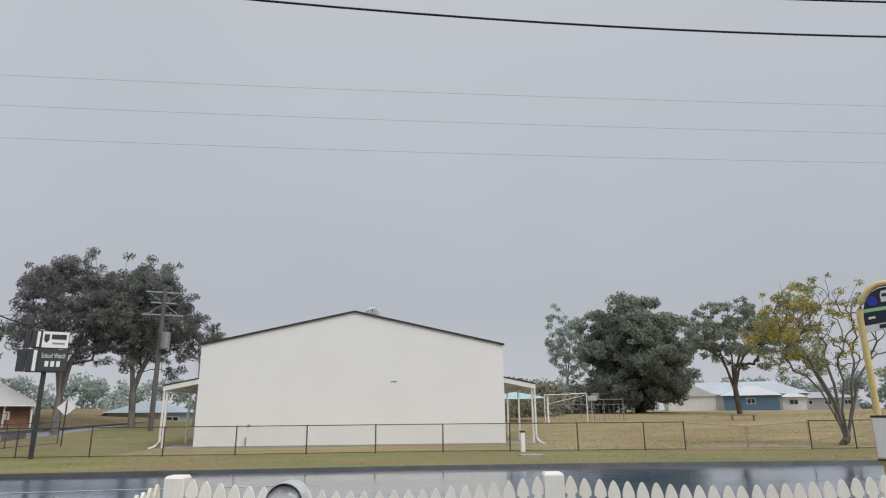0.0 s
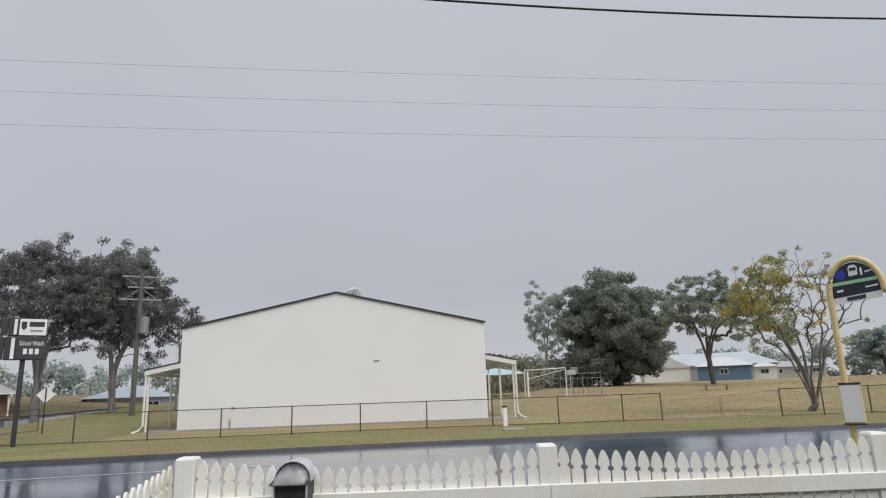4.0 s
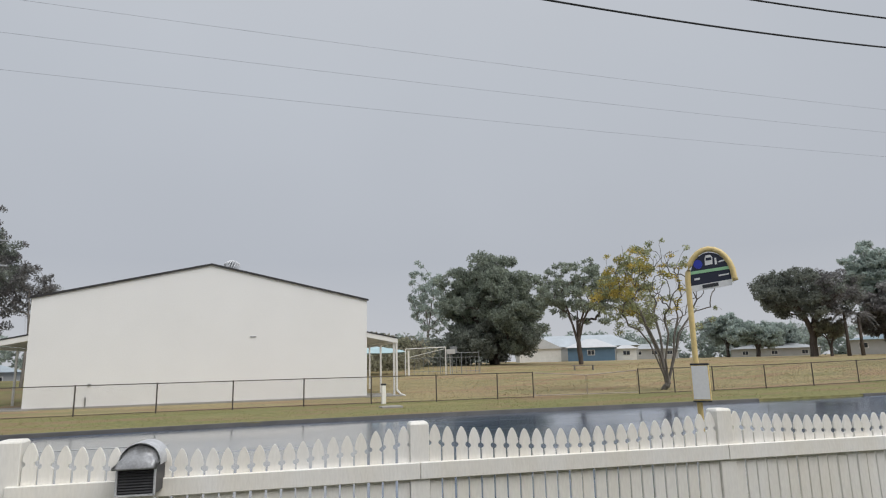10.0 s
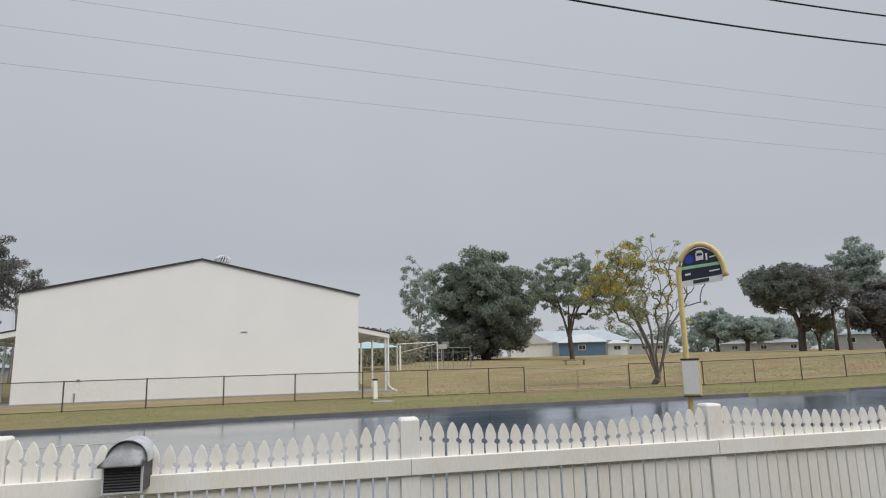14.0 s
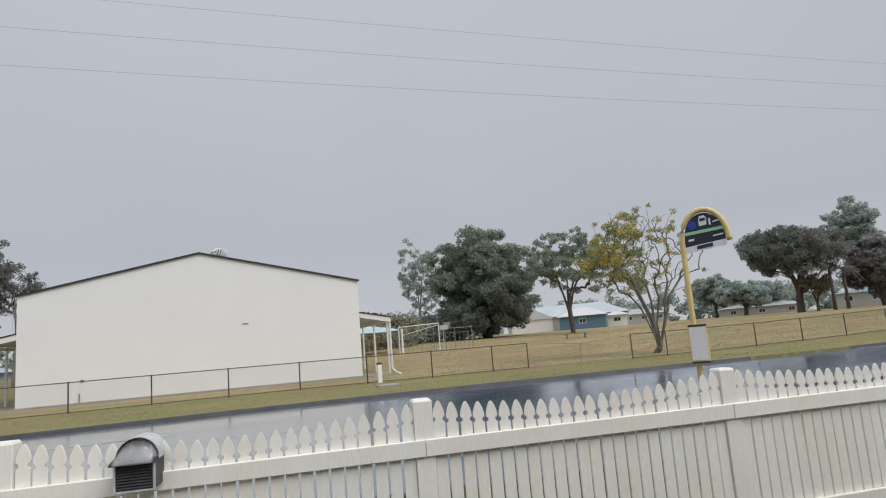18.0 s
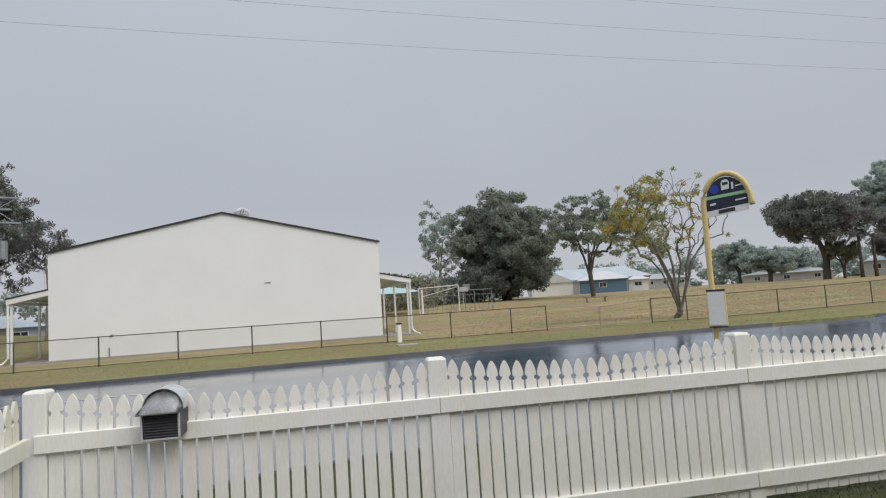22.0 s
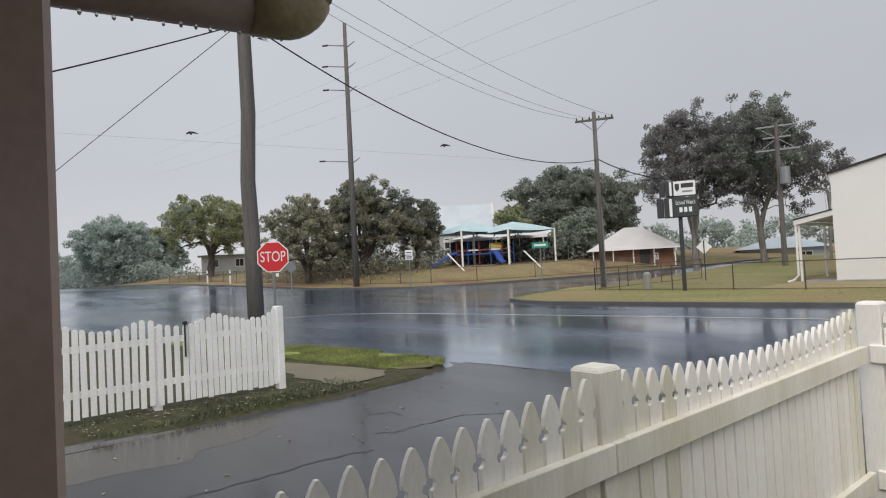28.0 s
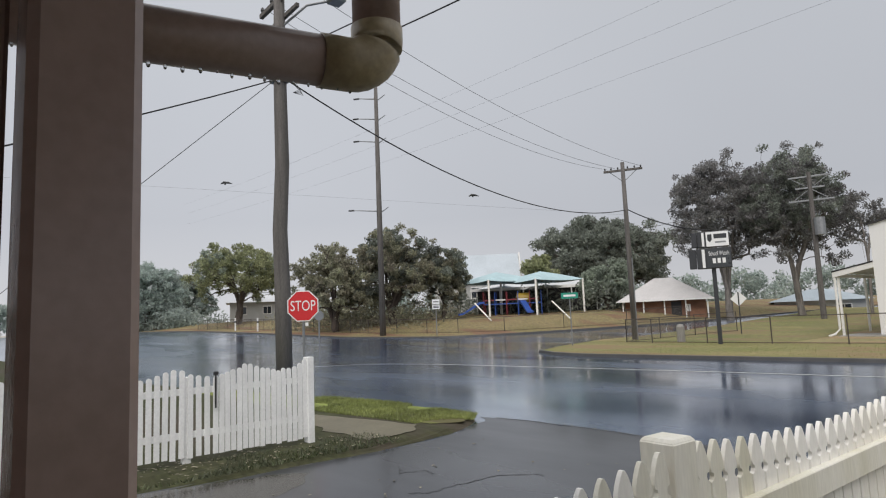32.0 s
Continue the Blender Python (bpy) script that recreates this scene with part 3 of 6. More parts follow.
M_TUFTGREEN = mat("green_grass_tuft", (0.26, 0.28, 0.11), 0.6, 0.2, 1.2, 9, 0.0, col2=(0.24, 0.25, 0.09), island=0.25)
M_TUFTDRY = mat("dry_grass_tuft", (0.44, 0.34, 0.18), 0.6, 0.2, 1.2, 9, 0.0, col2=(0.32, 0.26, 0.12), island=0.5)
tufts("grass_tufts", "green tufts on the far roadside verge", 24000, (-17, 16, 19.5, 28.3), 21, M_TUFTGREEN, 0.035)
tufts("grass_tufts", "green tufts on the far roadside verge", 9000, (16, 36, 16.0, 26), 22, M_TUFTGREEN, 0.035)
tufts("grass_tufts", "dry tufts on the far roadside verge", 7000, (-17, 22, 19.5, 28.3), 23, M_TUFTDRY, 0.032)
tufts("grass_tufts", "dry tufts across the school field", 26000, (6, 48, 27, 60), 24, M_TUFTDRY, 0.07)
tufts("grass_tufts", "green tufts across the school field", 5000, (6, 48, 27, 60), 25, M_TUFTGREEN, 0.06)


def scatter(name, label, category, n, region, seed, shape, material, dz=0.0, tall=1.0):
    """Blades or flecks strewn over a stretch of ground, as one mesh."""
    rng = random.Random(seed)
    verts, faces = [], []
    x0, x1, y0, y1 = region
    while len(faces) < n:
        x, y = rng.uniform(x0, x1), rng.uniform(y0, y1)
        if category == "grass" and noise.noise(Vector((x * 0.9, y * 0.9, seed))) < -0.25:
            continue
        if seed == 4 and (y > lerp_table(x, NEARLEFT_KERB) - 0.12 or y < 6.1 + 0.14 * (x + 8.7)):
            continue
        a, k = rng.uniform(0, 6.3), len(verts)
        c, s_ = math.cos(a), math.sin(a)
        if shape == "blade":
            h, w = rng.uniform(0.04, 0.13) * tall, 0.006
            verts += [(x - w * c, y - w * s_, dz - 0.01), (x + w * c, y + w * s_, dz - 0.01), (x + rng.uniform(-0.05, 0.05), y + rng.uniform(-0.05, 0.05), dz + h)]
            faces.append((k, k + 1, k + 2))
        else:
            r = rng.uniform(0.012, 0.035)
            verts += [(x - r * c, y - r * s_, dz + 0.004), (x + 0.5 * r * s_, y - 0.5 * r * c, dz + rng.uniform(0.004, 0.014)), (x + r * c, y + r * s_, dz + 0.004), (x - 0.5 * r * s_, y + 0.5 * r * c, dz + rng.uniform(0.004, 0.014))]
            faces.append((k, k + 1, k + 2, k + 3))
    me = bpy.data.meshes.new(name)
    me.from_pydata(verts, [], faces)
    return tagged(part(name, me, material, None), label, category, kind="stuff")


patch("corner_lawn", "wet bright green grass strip at the street corner", [(-8.4, 6.5), (-8.7, 7.0), (-9.2, 7.3), (-11.1, 7.25), (-14, 6.7), (-18, 5.9), (-18, 5.3), (-14, 5.3), (-11.6, 5.72), (-9.3, 6.1), (-8.6, 6.2)], -0.020, M_LAWN)
scatter("grass_blades", "short wet grass blades on the corner verge", "grass", 30000, (-13.5, -8.4, 5.5, 7.35), 4, "blade", M_BLADE, -0.03, 0.5)
scatter("grass_blades", "short wet grass blades inside the picket fence", "grass", 6000, (-1.6, 6.5, 3.2, 4.4), 5, "blade", M_BLADEDARK, -0.02, 0.35)
scatter("grass_blades", "sparse weeds at the foot of the white fence", "grass", 3000, (-8.75, -7.9, 1.6, 5.1), 6, "blade", M_BLADEDARK, -0.035, 0.5)
scatter("leaf_litter", "fallen pale leaves on the sodden ground", "leaves", 260, (-9.0, -7.95, 1.5, 5.2), 7, "fleck", M_LITTER, -0.02)
scatter("leaf_litter", "fallen pale leaves on the wet asphalt", "leaves", 60, (-7.6, -3.0, 1.0, 8.0), 8, "fleck", M_LITTER, -0.096)


# ---- hall ----
HX0, HX1, HY, HD = -9.93, 5.66, 32.78, 24.0
AX, EZ, AZ = -2.2, 5.06, 6.80
HALL_Z = 0.0
hall = thing("hall", "large white gabled hall with plain rendered end wall", "building", pose(0, 0, 0))
bm = plate([(HX0, HALL_Z - 0.3), (HX1, HALL_Z - 0.3), (HX1, EZ), (AX, AZ), (HX0, EZ)], HD, y0=HY)
part("wall", bm, M_WALL, hall)
# roof sheets with dark barge trim
for side, (xa, xb) in (("west", (HX0 - 0.08, AX)), ("east", (AX, HX1 + 0.08))):
    za, zb = (EZ, AZ) if side == "west" else (AZ, EZ)
    bm = plate([(xa, za + 0.01), (xb, zb + 0.01), (xb, zb + 0.07), (xa, za + 0.07)], HD + 0.1, y0=HY - 0.05)
    part("roof", bm, M_ROOF, hall, "white metal roof sheet")
    bm = plate([(xa, za - 0.02), (xb, zb - 0.02), (xb, zb + 0.08), (xa, za + 0.08)], 0.03, y0=HY - 0.085)
    part("barge_trim", bm, M_TRIM, hall, "thin dark barge trim")
# faint repair patch, small vent and stub pipes
part("plinth", bx(HX0 - 0.05, HX1 + 0.05, HY - 0.06, HY, -0.3, 0.10, bevel=0.01), M_CONC, hall, "stained concrete footing")
part("wall_bracket", bx(-0.25, 0.05, HY - 0.03, HY, 3.18, 3.22), M_GALV, hall)
part("wall_tap", tb([(-7.4, HY - 0.02, 0.0), (-7.4, HY - 0.05, 0.45), (-7.4, HY - 0.12, 0.5)], 0.03), M_GALV, hall)
part("wall_box", bx(-7.35, -7.22, HY - 0.06, HY, 1.02, 1.12, bevel=0.01), M_GALV, hall)


def hall_veranda(x_in, x_out, name_lbl):
    """Skillion walkway roof on posts beside the hall."""
    s = 1 if x_out > x_in else -1
    v = thing("walkway_roof", name_lbl, "awning", pose(0, 0, 0))
    bm = plate([(x_in, 3.33), (x_out + s * 0.15, 2.98), (x_out + s * 0.15, 3.06), (x_in, 3.41)], 18, y0=HY + 0.05)
    part("roof_sheet", bm, M_ROOF, v)
    bm = plate([(x_in, 3.12), (x_out + s * 0.18, 2.78), (x_out + s * 0.18, 3.02), (x_in, 3.37)], 0.05, y0=HY - 0.02)
    part("fascia", bm, M_WHITE, v)
    bm = plate([(x_in, 3.365), (x_out + s * 0.2, 3.015), (x_out + s * 0.2, 3.08), (x_in, 3.43)], 0.06, y0=HY - 0.04)
    part("edge_trim", bm, M_TRIM, v)
    for i in range(5):
        y = HY + 0.15 + i * 3.6
        part("post", bx(x_out - 0.05, x_out + 0.05, y - 0.05, y + 0.05, -0.1, 2.95, bevel=0.008), M_WHITE, v)
    part("beam", bx(x_out - 0.05, x_out + 0.05, HY + 0.05, HY + 18, 2.78, 2.93), M_WHITE, v)
    part("downpipe", tb([(x_out + s * 0.12, HY + 0.05, 2.9), (x_out + s * 0.12, HY + 0.05, 0.35), (x_out + s * 0.28, HY - 0.15, 0.12), (x_out + s * 0.5, HY - 0.3, 0.03)], 0.055), M_WHITE, v, "white downpipe kicking out at the foot")
    part("slab", bx(min(x_in, x_out) - 0.1, max(x_in, x_out) + 0.3, HY - 0.3, HY + 18, -0.2, 0.06), M_CONC, v, "concrete path slab")
    return v


hall_veranda(HX1, 7.15, "narrow white walkway roof on slender posts")
hall_veranda(HX0, -11.45, "narrow white walkway roof on slender posts")
# roof ventilator
vent = thing("roof_ventilator", "round galvanised turbine ventilator on the hall roof", "ventilator", pose(-1.35, 36.0, 6.78) @ Matrix.Diagonal((1.0, 1.0, 1.05, 1)))
part("neck", tb([(0, 0, -0.2), (0, 0, 0.26)], 0.24, 14), M_VENT, vent)
for k in range(18):
    a = 2 * math.pi * k / 18
    pts = [(0.26 * math.cos(a), 0.26 * math.sin(a), 0.26), (0.40 * math.cos(a + 0.15), 0.40 * math.sin(a + 0.15), 0.42), (0.41 * math.cos(a + 0.3), 0.41 * math.sin(a + 0.3), 0.56), (0.22 * math.cos(a + 0.42), 0.22 * math.sin(a + 0.42), 0.72)]
    part("blade", tb(pts, [0.03, 0.045, 0.045, 0.025], 4), M_VENT, vent)
part("core", tb([(0, 0, 0.25), (0, 0, 0.70)], 0.16, 12), M_GALV, vent)
part("collar", tb([(0, 0, 0.24), (0, 0, 0.29)], 0.30, 16), M_GALV, vent)
part("cap", tb([(0, 0, 0.69), (0, 0, 0.75), (0, 0, 0.79)], [0.27, 0.2, 0.05], 14), M_VENT, vent, "domed cap")


# ---- chain-link fence along the field ----
def chain_panel(w, h):
    verts, faces = [], []
    r, p = 0.0019, 0.075

    def stick(a, b):
        k = len(verts)
        for q in (a, b):
            verts.extend([(q[0], -r, q[1]), (q[0], r, q[1] - r), (q[0], r, q[1] + r)])
        faces.extend([(k, k + 1, k + 4, k + 3), (k + 1, k + 2, k + 5, k + 4), (k + 2, k, k + 3, k + 5)])
    n = int((w + h) / p)
    for i in range(n + 1):
        c = i * p
        for flip in (0, 1):
            x0, z0 = (c, 0.0) if c <= w else (w, c - w)
            x1, z1 = (c - h, h) if c >= h else (0.0, c)
            if flip:
                x0, x1 = w - x0, w - x1
            stick((x0, z0), (x1, z1))
    me = bpy.data.meshes.new("chain_link")
    me.from_pydata(verts, [], faces)
    return me


def chain_fence(points, hgt, label, group, gates=(), rail=True):
    f = thing("chain_link_fence", label, "fence", pose(0, 0, 0), group)
    post_me = tb([(0, 0, -0.05), (0, 0, hgt + 0.03)], 0.027, 8)
    post_me = mesh_of(post_me, "post")
    meshes = {}
    for i, (x, y) in enumerate(points):
        part("post", post_me, M_RUST, f, m=pose(x, y, land(x, y)))
        if i + 1 < len(points):
            x2, y2 = points[i + 1]
            za, zb = land(x, y), land(x2, y2)
            if rail and i not in gates:
                part("top_rail", tb([(x, y, za + hgt), (x2, y2, zb + hgt)], 0.021, 6), M_RUST, f)
                part("bottom_wire", tb([(x, y, za + 0.05), (x2, y2, zb + 0.05)], 0.012, 4), M_RUST, f)
            w = round(math.hypot(x2 - x, y2 - y), 1)
            if i not in gates:
                if w not in meshes:
                    meshes[w] = chain_panel(w, hgt - 0.05)
                part("wire_mesh", meshes[w], M_MESH, f, m=pose(x, y, (za + zb) / 2 + 0.03, 0, 0, math.degrees(math.atan2(y2 - y, x2 - x))))
    return f


line = [(-19.6, 27.5)] + [(x, lerp_table(x, FENCE_LINE)) for x in [-17.94 + 2.85 * i for i in range(11)] + [12.3]]
chain_fence(line, 1.15, "low weathered chain-link fence on pipe posts", "school fence")
GX0, GX1 = 12.3, 17.4
line2 = [(x, lerp_table(x, FENCE_LINE)) for x in [GX1, 19.3] + [21.45 + 3.02 * i for i in range(14)]]
chain_fence(line2, 1.17, "low weathered chain-link fence on pipe posts", "school fence")
# double pipe gate between the two runs
gate = thing("field_gate", "pale galvanised double pipe gate, closed", "gate", pose(0, 0, 0))
gy0, gy1 = lerp_table(GX0, FENCE_LINE), lerp_table(GX1, FENCE_LINE)
gm = ((GX0 + GX1) / 2, (gy0 + gy1) / 2)
for (xa, ya), (xb, yb) in (((GX0 + 0.08, gy0), (gm[0] - 0.03, gm[1])), ((gm[0] + 0.03, gm[1]), (GX1 - 0.08, gy1))):
    hinge, latch = (1.12, 0.96) if xb < gm[0] else (0.96, 1.12)
    c = [(xa, ya, 0.10), (xa, ya, hinge), (xb, yb, latch), (xb, yb, 0.10), (xa, ya, 0.10)]
    part("gate_frame", tb(c, 0.027, 6), M_GATE, gate)
    part("wire_mesh", chain_panel(round(math.hypot(xb - xa, yb - ya), 1), 0.85), M_MESH, gate, m=pose(xa, ya, 0.11, 0, 0, math.degrees(math.atan2(yb - ya, xb - xa))))
chain_fence([(-19.6, 27.5), (-19.4, 30.3), (-19.0, 33.2), (-18.2, 36.5)], 1.15, "low chain-link fence turning back from the street", "school fence")

bol = thing("water_meter_post", "short cream concrete marker post in the verge", "post", pose(5.35, 27.0, 0))
part("shaft", bx(-0.09, 0.09, -0.09, 0.09, -0.1, 0.8, bevel=0.02), M_CREAM, bol)
part("cap", bx(-0.11, 0.11, -0.11, 0.11, 0.78, 0.86, bevel=0.02), M_DARK, bol)
pit = thing("pit_lid", "pale concrete pit lid set in the grass verge", "pit lid", pose(5.15, 24.6, 0.0))
part("lid", bx(-0.42, 0.42, -0.3, 0.3, -0.05, 0.06, bevel=0.015), M_CONC, pit)


# ---- picket fence ----
PICK_W, PITCH = 0.0800, 0.0945


def picket_mesh(h):
    w = PICK_W / 2
    pts = [(-w, 0.03), (w, 0.03), (w, h - 0.140), (w - 0.012, h - 0.134), (w - 0.017, h - 0.122), (w - 0.013, h - 0.110), (w - 0.002, h - 0.106), (w, h - 0.094), (w - 0.003, h - 0.068), (w - 0.012, h - 0.040), (w - 0.024, h - 0.015), (0.005, h), (-0.005, h)]
    pts += [(-a, b) for a, b in pts[2:11]][::-1]
    return mesh_of(plate(pts, 0.017), "picket")


PICKETS = {}


def picket_for(h):
    k = round(h / 0.004)
    if k not in PICKETS:
        PICKETS[k] = picket_mesh(k * 0.004)
    return PICKETS[k]


def picket_bay(fence, a, b, dip, top_in=1.245, first=True, material=None, gap=0.0, za=0.0, zb=0.0):
    """One bay from post to post: pickets behind two rails, tops hung in a shallow curve."""
    a, b = Vector(a), Vector(b)
    d = (b - a).normalized()
    ang = math.degrees(math.atan2(d.y, d.x))
    ln = (b - a).length
    n = round((ln - 0.13) / (PITCH + gap))
    p = (ln - 0.13) / n
    mt = material or M_CREAM
    for i in range(n):
        s = 0.065 + p * (i + 0.5)
        u = (i + 0.5) / n * 2 - 1
        h = top_in - dip * (1 - abs(u) ** 1.8)
        q = a + d * s
        part("picket", picket_for(h), mt, fence, m=pose(q.x, q.y, za + (zb - za) * s / ln + random.uniform(-0.003, 0.003), 0, random.uniform(-0.25, 0.25), ang))
    for z0, z1 in ((0.888, 0.998), (0.11, 0.225)):
        r = bx(0.002, ln - 0.002, -0.036, 0.0, z0, z1, bevel=0.004)
        part("rail", r, mt, fence, m=pose(a.x, a.y, za, 0, -math.degrees(math.atan2(zb - za, ln)), ang))


def fence_post(fence, p, ang, h=1.264, w=0.132, material=None):
    bm = bx(-w / 2, w / 2, -0.016, w - 0.016, -0.05, h - 0.012, bevel=0.004)
    post = part("post", bm, material or M_CREAM, fence, m=pose(p[0], p[1], 0, 0, 0, ang))
    cap = bmesh.new()
    vs = [cap.verts.new((sx * (w / 2 + o), (w / 2 - 0.016) + sy * (w / 2 + o), z)) for o, z in ((-0.003, h - 0.014), (-0.004, h - 0.010), (-0.013, h)) for sx, sy in ((-1, -1), (1, -1), (1, 1), (-1, 1))]
    for r in range(2):
        for k in range(4):
            cap.faces.new((vs[r * 4 + k], vs[r * 4 + (k + 1) % 4], vs[r * 4 + 4 + (k + 1) % 4], vs[r * 4 + 4 + k]))
    cap.faces.new(vs[8:12])
    cap.faces.new(vs[0:4][::-1])
    part("cap", cap, material or M_CREAM, post)


fence = thing("picket_fence", "cream painted picket fence with shaped tops along the street", "fence", pose(0, 0, 0), "picket fence")
FRONT = [(-1.565, 4.61), (0.945, 4.42), (3.325, 4.205), (5.77, 3.99), (8.21, 3.78), (10.65, 3.57)]
for a, b in zip(FRONT, FRONT[1:]):
    picket_bay(fence, a, b, 0.088 if a[0] < 0 else 0.072)
for p in FRONT:
    fence_post(fence, p, -5.0)
side = thing("picket_fence", "cream painted picket fence with curved top beside the side street", "fence", pose(0, 0, 0), "picket fence")
SIDE = [(-1.97, -3.4), (-1.84, -0.70), (-1.71, 1.98), (-1.60, 4.54)]
DROP = [-0.12, -0.08, -0.038, 0.0]
for i in range(3):
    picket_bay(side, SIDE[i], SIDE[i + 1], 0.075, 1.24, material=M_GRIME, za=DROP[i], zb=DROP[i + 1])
for p, z in zip(SIDE[:-1], DROP):
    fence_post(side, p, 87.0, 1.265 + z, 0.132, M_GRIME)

# letterbox on the fence
lb = thing("letterbox", "zinc letterbox with rounded hood and black louvred front on fence", "letterbox", pose(-0.80, 4.53, 0.03, 0, 0, -7) @ Matrix.Diagonal((0.95, 1.05, 0.96, 1)))
part("body", bx(-0.118, 0.118, -0.165, 0.06, 0.945, 1.12, bevel=0.004), M_BLACK, lb, "charcoal steel box")
for sx in (-0.118, 0.106):
    part("corner_strip", bx(sx, sx + 0.012, -0.178, -0.160, 0.945, 1.115, bevel=0.002), M_ZINC, lb, "pale zinc corner strip")
part("base_strip", bx(-0.118, 0.118, -0.176, -0.160, 0.938, 0.948), M_ZINC, lb)
for i in range(9):
    bm = bx(-0.105, 0.105, -0.006, 0.006, -0.0065, 0.0065, bevel=0.002)
    bm.transform(pose(0, -0.166, 0.960 + i * 0.0168, -35))
    part("slat", bm, M_BLACK, lb)
arc = [(0.128 * math.cos(math.pi * k / 18), 1.128 + 0.122 * math.sin(math.pi * k / 18)) for k in range(19)]
inner = [(x_ * 0.965, 1.128 + (z_ - 1.128) * 0.965) for x_, z_ in arc][::-1]
part("hood", plate([(0.128, 1.112)] + arc + [(-0.128, 1.112), (-0.1235, 1.112)] + inner + [(0.1235, 1.112)], 0.20, y0=-0.12), M_ZINC, lb, "rounded zinc hood")
part("hood_back", plate([(0.122, 1.112)] + [(x_ * 0.96, z_ - 0.004) for x_, z_ in arc] + [(-0.122, 1.112)], 0.01, y0=0.06), M_ZINC, lb)
# the flap slopes forward under the hood and ends in a rolled lip
bm = bmesh.new()
rows = []
for k in range(9):
    u = k / 8 * 2 - 1
    rows.append([bm.verts.new((0.124 * u, -0.105, 1.132 + 0.098 * (1 - u * u) ** 0.5)), bm.verts.new((0.128 * u, -0.165, 1.128 + 0.045 * (1 - u * u) ** 0.5)), bm.verts.new((0.134 * u, -0.215, 1.112)), bm.verts.new((0.134 * u, -0.212, 1.100))])
for r0_, r1_ in zip(rows, rows[1:]):
    for k in range(3):
        bm.faces.new((r0_[k], r0_[k + 1], r1_[k + 1], r1_[k]))
bmesh.ops.solidify(bm, geom=bm.faces[:], thickness=0.003)
part("flap", bm, M_ZINC, lb, "sloping zinc flap", smooth=True)


# ---- white fence of the neighbour ----
wf = thing("white_picket_fence", "weathered white picket fence with wavy top across the side street", "fence", pose(0, 0, 0))
PALINGS = {}


def paling_for(h):
    k = round(h / 0.006)
    if k not in PALINGS:
        t, w = k * 0.006, 0.033
        arc_ = [(w * math.cos(math.pi * q / 6), t - 0.035 + 0.035 * math.sin(math.pi * q / 6)) for q in range(7)]
        PALINGS[k] = mesh_of(plate([(-w, 0.05), (w, 0.05)] + arc_, 0.018), "picket")
    return PALINGS[k]


def wavy(fence, y0, y1, xw):
    """Close-set pickets with a scalloped top, set wider apart in the gate."""
    y = y1 - 0.045
    while y > y0:
        gate = 2.36 < y < 2.86
        ph = ((y - 4.2) / SCALLOP) % 1.0
        h = (1.03 if gate else 1.045) + 0.135 * (abs(ph * 2 - 1) ** 1.7)
        part("picket", paling_for(h), M_WHITE2, fence, m=pose(xw, y, random.uniform(-0.02, 0.01), 0, random.uniform(-0.5, 0.5), 90))
        y -= 0.106 if gate else 0.079 if y > 2.86 else 0.093
    for z0, z1 in ((0.28, 0.36), (0.82, 0.90)):
        part("rail", bx(xw - 0.060, xw - 0.020, y0, y1, z0, z1), M_WHITE2, fence)


SCALLOP = 0.92
wavy(wf, -6.0, 4.16, -8.80)
for y in (4.2, 2.5, 0.6, -1.4, -3.4, -5.4):
    part("post", bx(-8.92, -8.825 if y < 4 else -8.78, y - 0.05, y + 0.05, -0.1, 1.175 if y > 4 else 1.04, bevel=0.006), M_WHITE2, wf)
part("gate_stile", bx(-8.785, -8.768, 2.832, 2.852, 0.62, 1.06, bevel=0.003), M_DARK, wf, "dark iron gate stile")
part("gate_latch", bx(-8.785, -8.755, 2.812, 2.876, 1.04, 1.085, bevel=0.008), M_DARK, wf, "black iron gate latch")


# ---- signs and poles ----
def letters(text, size, m, material, parent, name="lettering"):
    cu = bpy.data.curves.new(name, 'FONT')
    cu.body, cu.size, cu.align_x, cu.align_y, cu.extrude = text, size, 'CENTER', 'CENTER', 0.002
    tmp = bpy.data.objects.new("tmp", cu)
    scene.collection.objects.link(tmp)
    bpy.context.view_layer.update()
    me = bpy.data.meshes.new_from_object(tmp.evaluated_get(bpy.context.evaluated_depsgraph_get()))
    bpy.data.objects.remove(tmp)
    bpy.data.curves.remove(cu)
    me.materials.clear()
    return part(name, me, material, parent, m=m)


def octagon(r):
    return [(r / math.cos(math.pi / 8) * math.cos(math.pi / 8 + k * math.pi / 4), r / math.cos(math.pi / 8) * math.sin(math.pi / 8 + k * math.pi / 4)) for k in range(8)]


# the sign plates look along -y in their own frame
stop = thing("stop_sign", "red octagonal stop sign with white border on a steel post", "road sign", pose(-13.95, 6.63, -0.04, 0, 0, 56))
part("post", tb([(0, 0.05, -0.1), (0, 0.05, 2.35)], 0.03), M_GALV, stop)
plate_ = part("sign_plate", plate(octagon(0.36), 0.004), M_SIGNW, stop, "white reflective border", m=pose(0, 0, 2.11))
part("sign_face", plate(octagon(0.335), 0.003, y0=-0.004), M_RED, plate_, "red octagon face")
letters("STOP", 0.30, pose(0, -0.006, -0.005, 90, 0, 0) @ Matrix.Diagonal((0.82, 1.15, 1, 1)), M_SIGNW, plate_)
part("tag", bx(0.05, 0.12, -0.005, 0.005, 1.64, 1.72), M_SIGNW, stop)


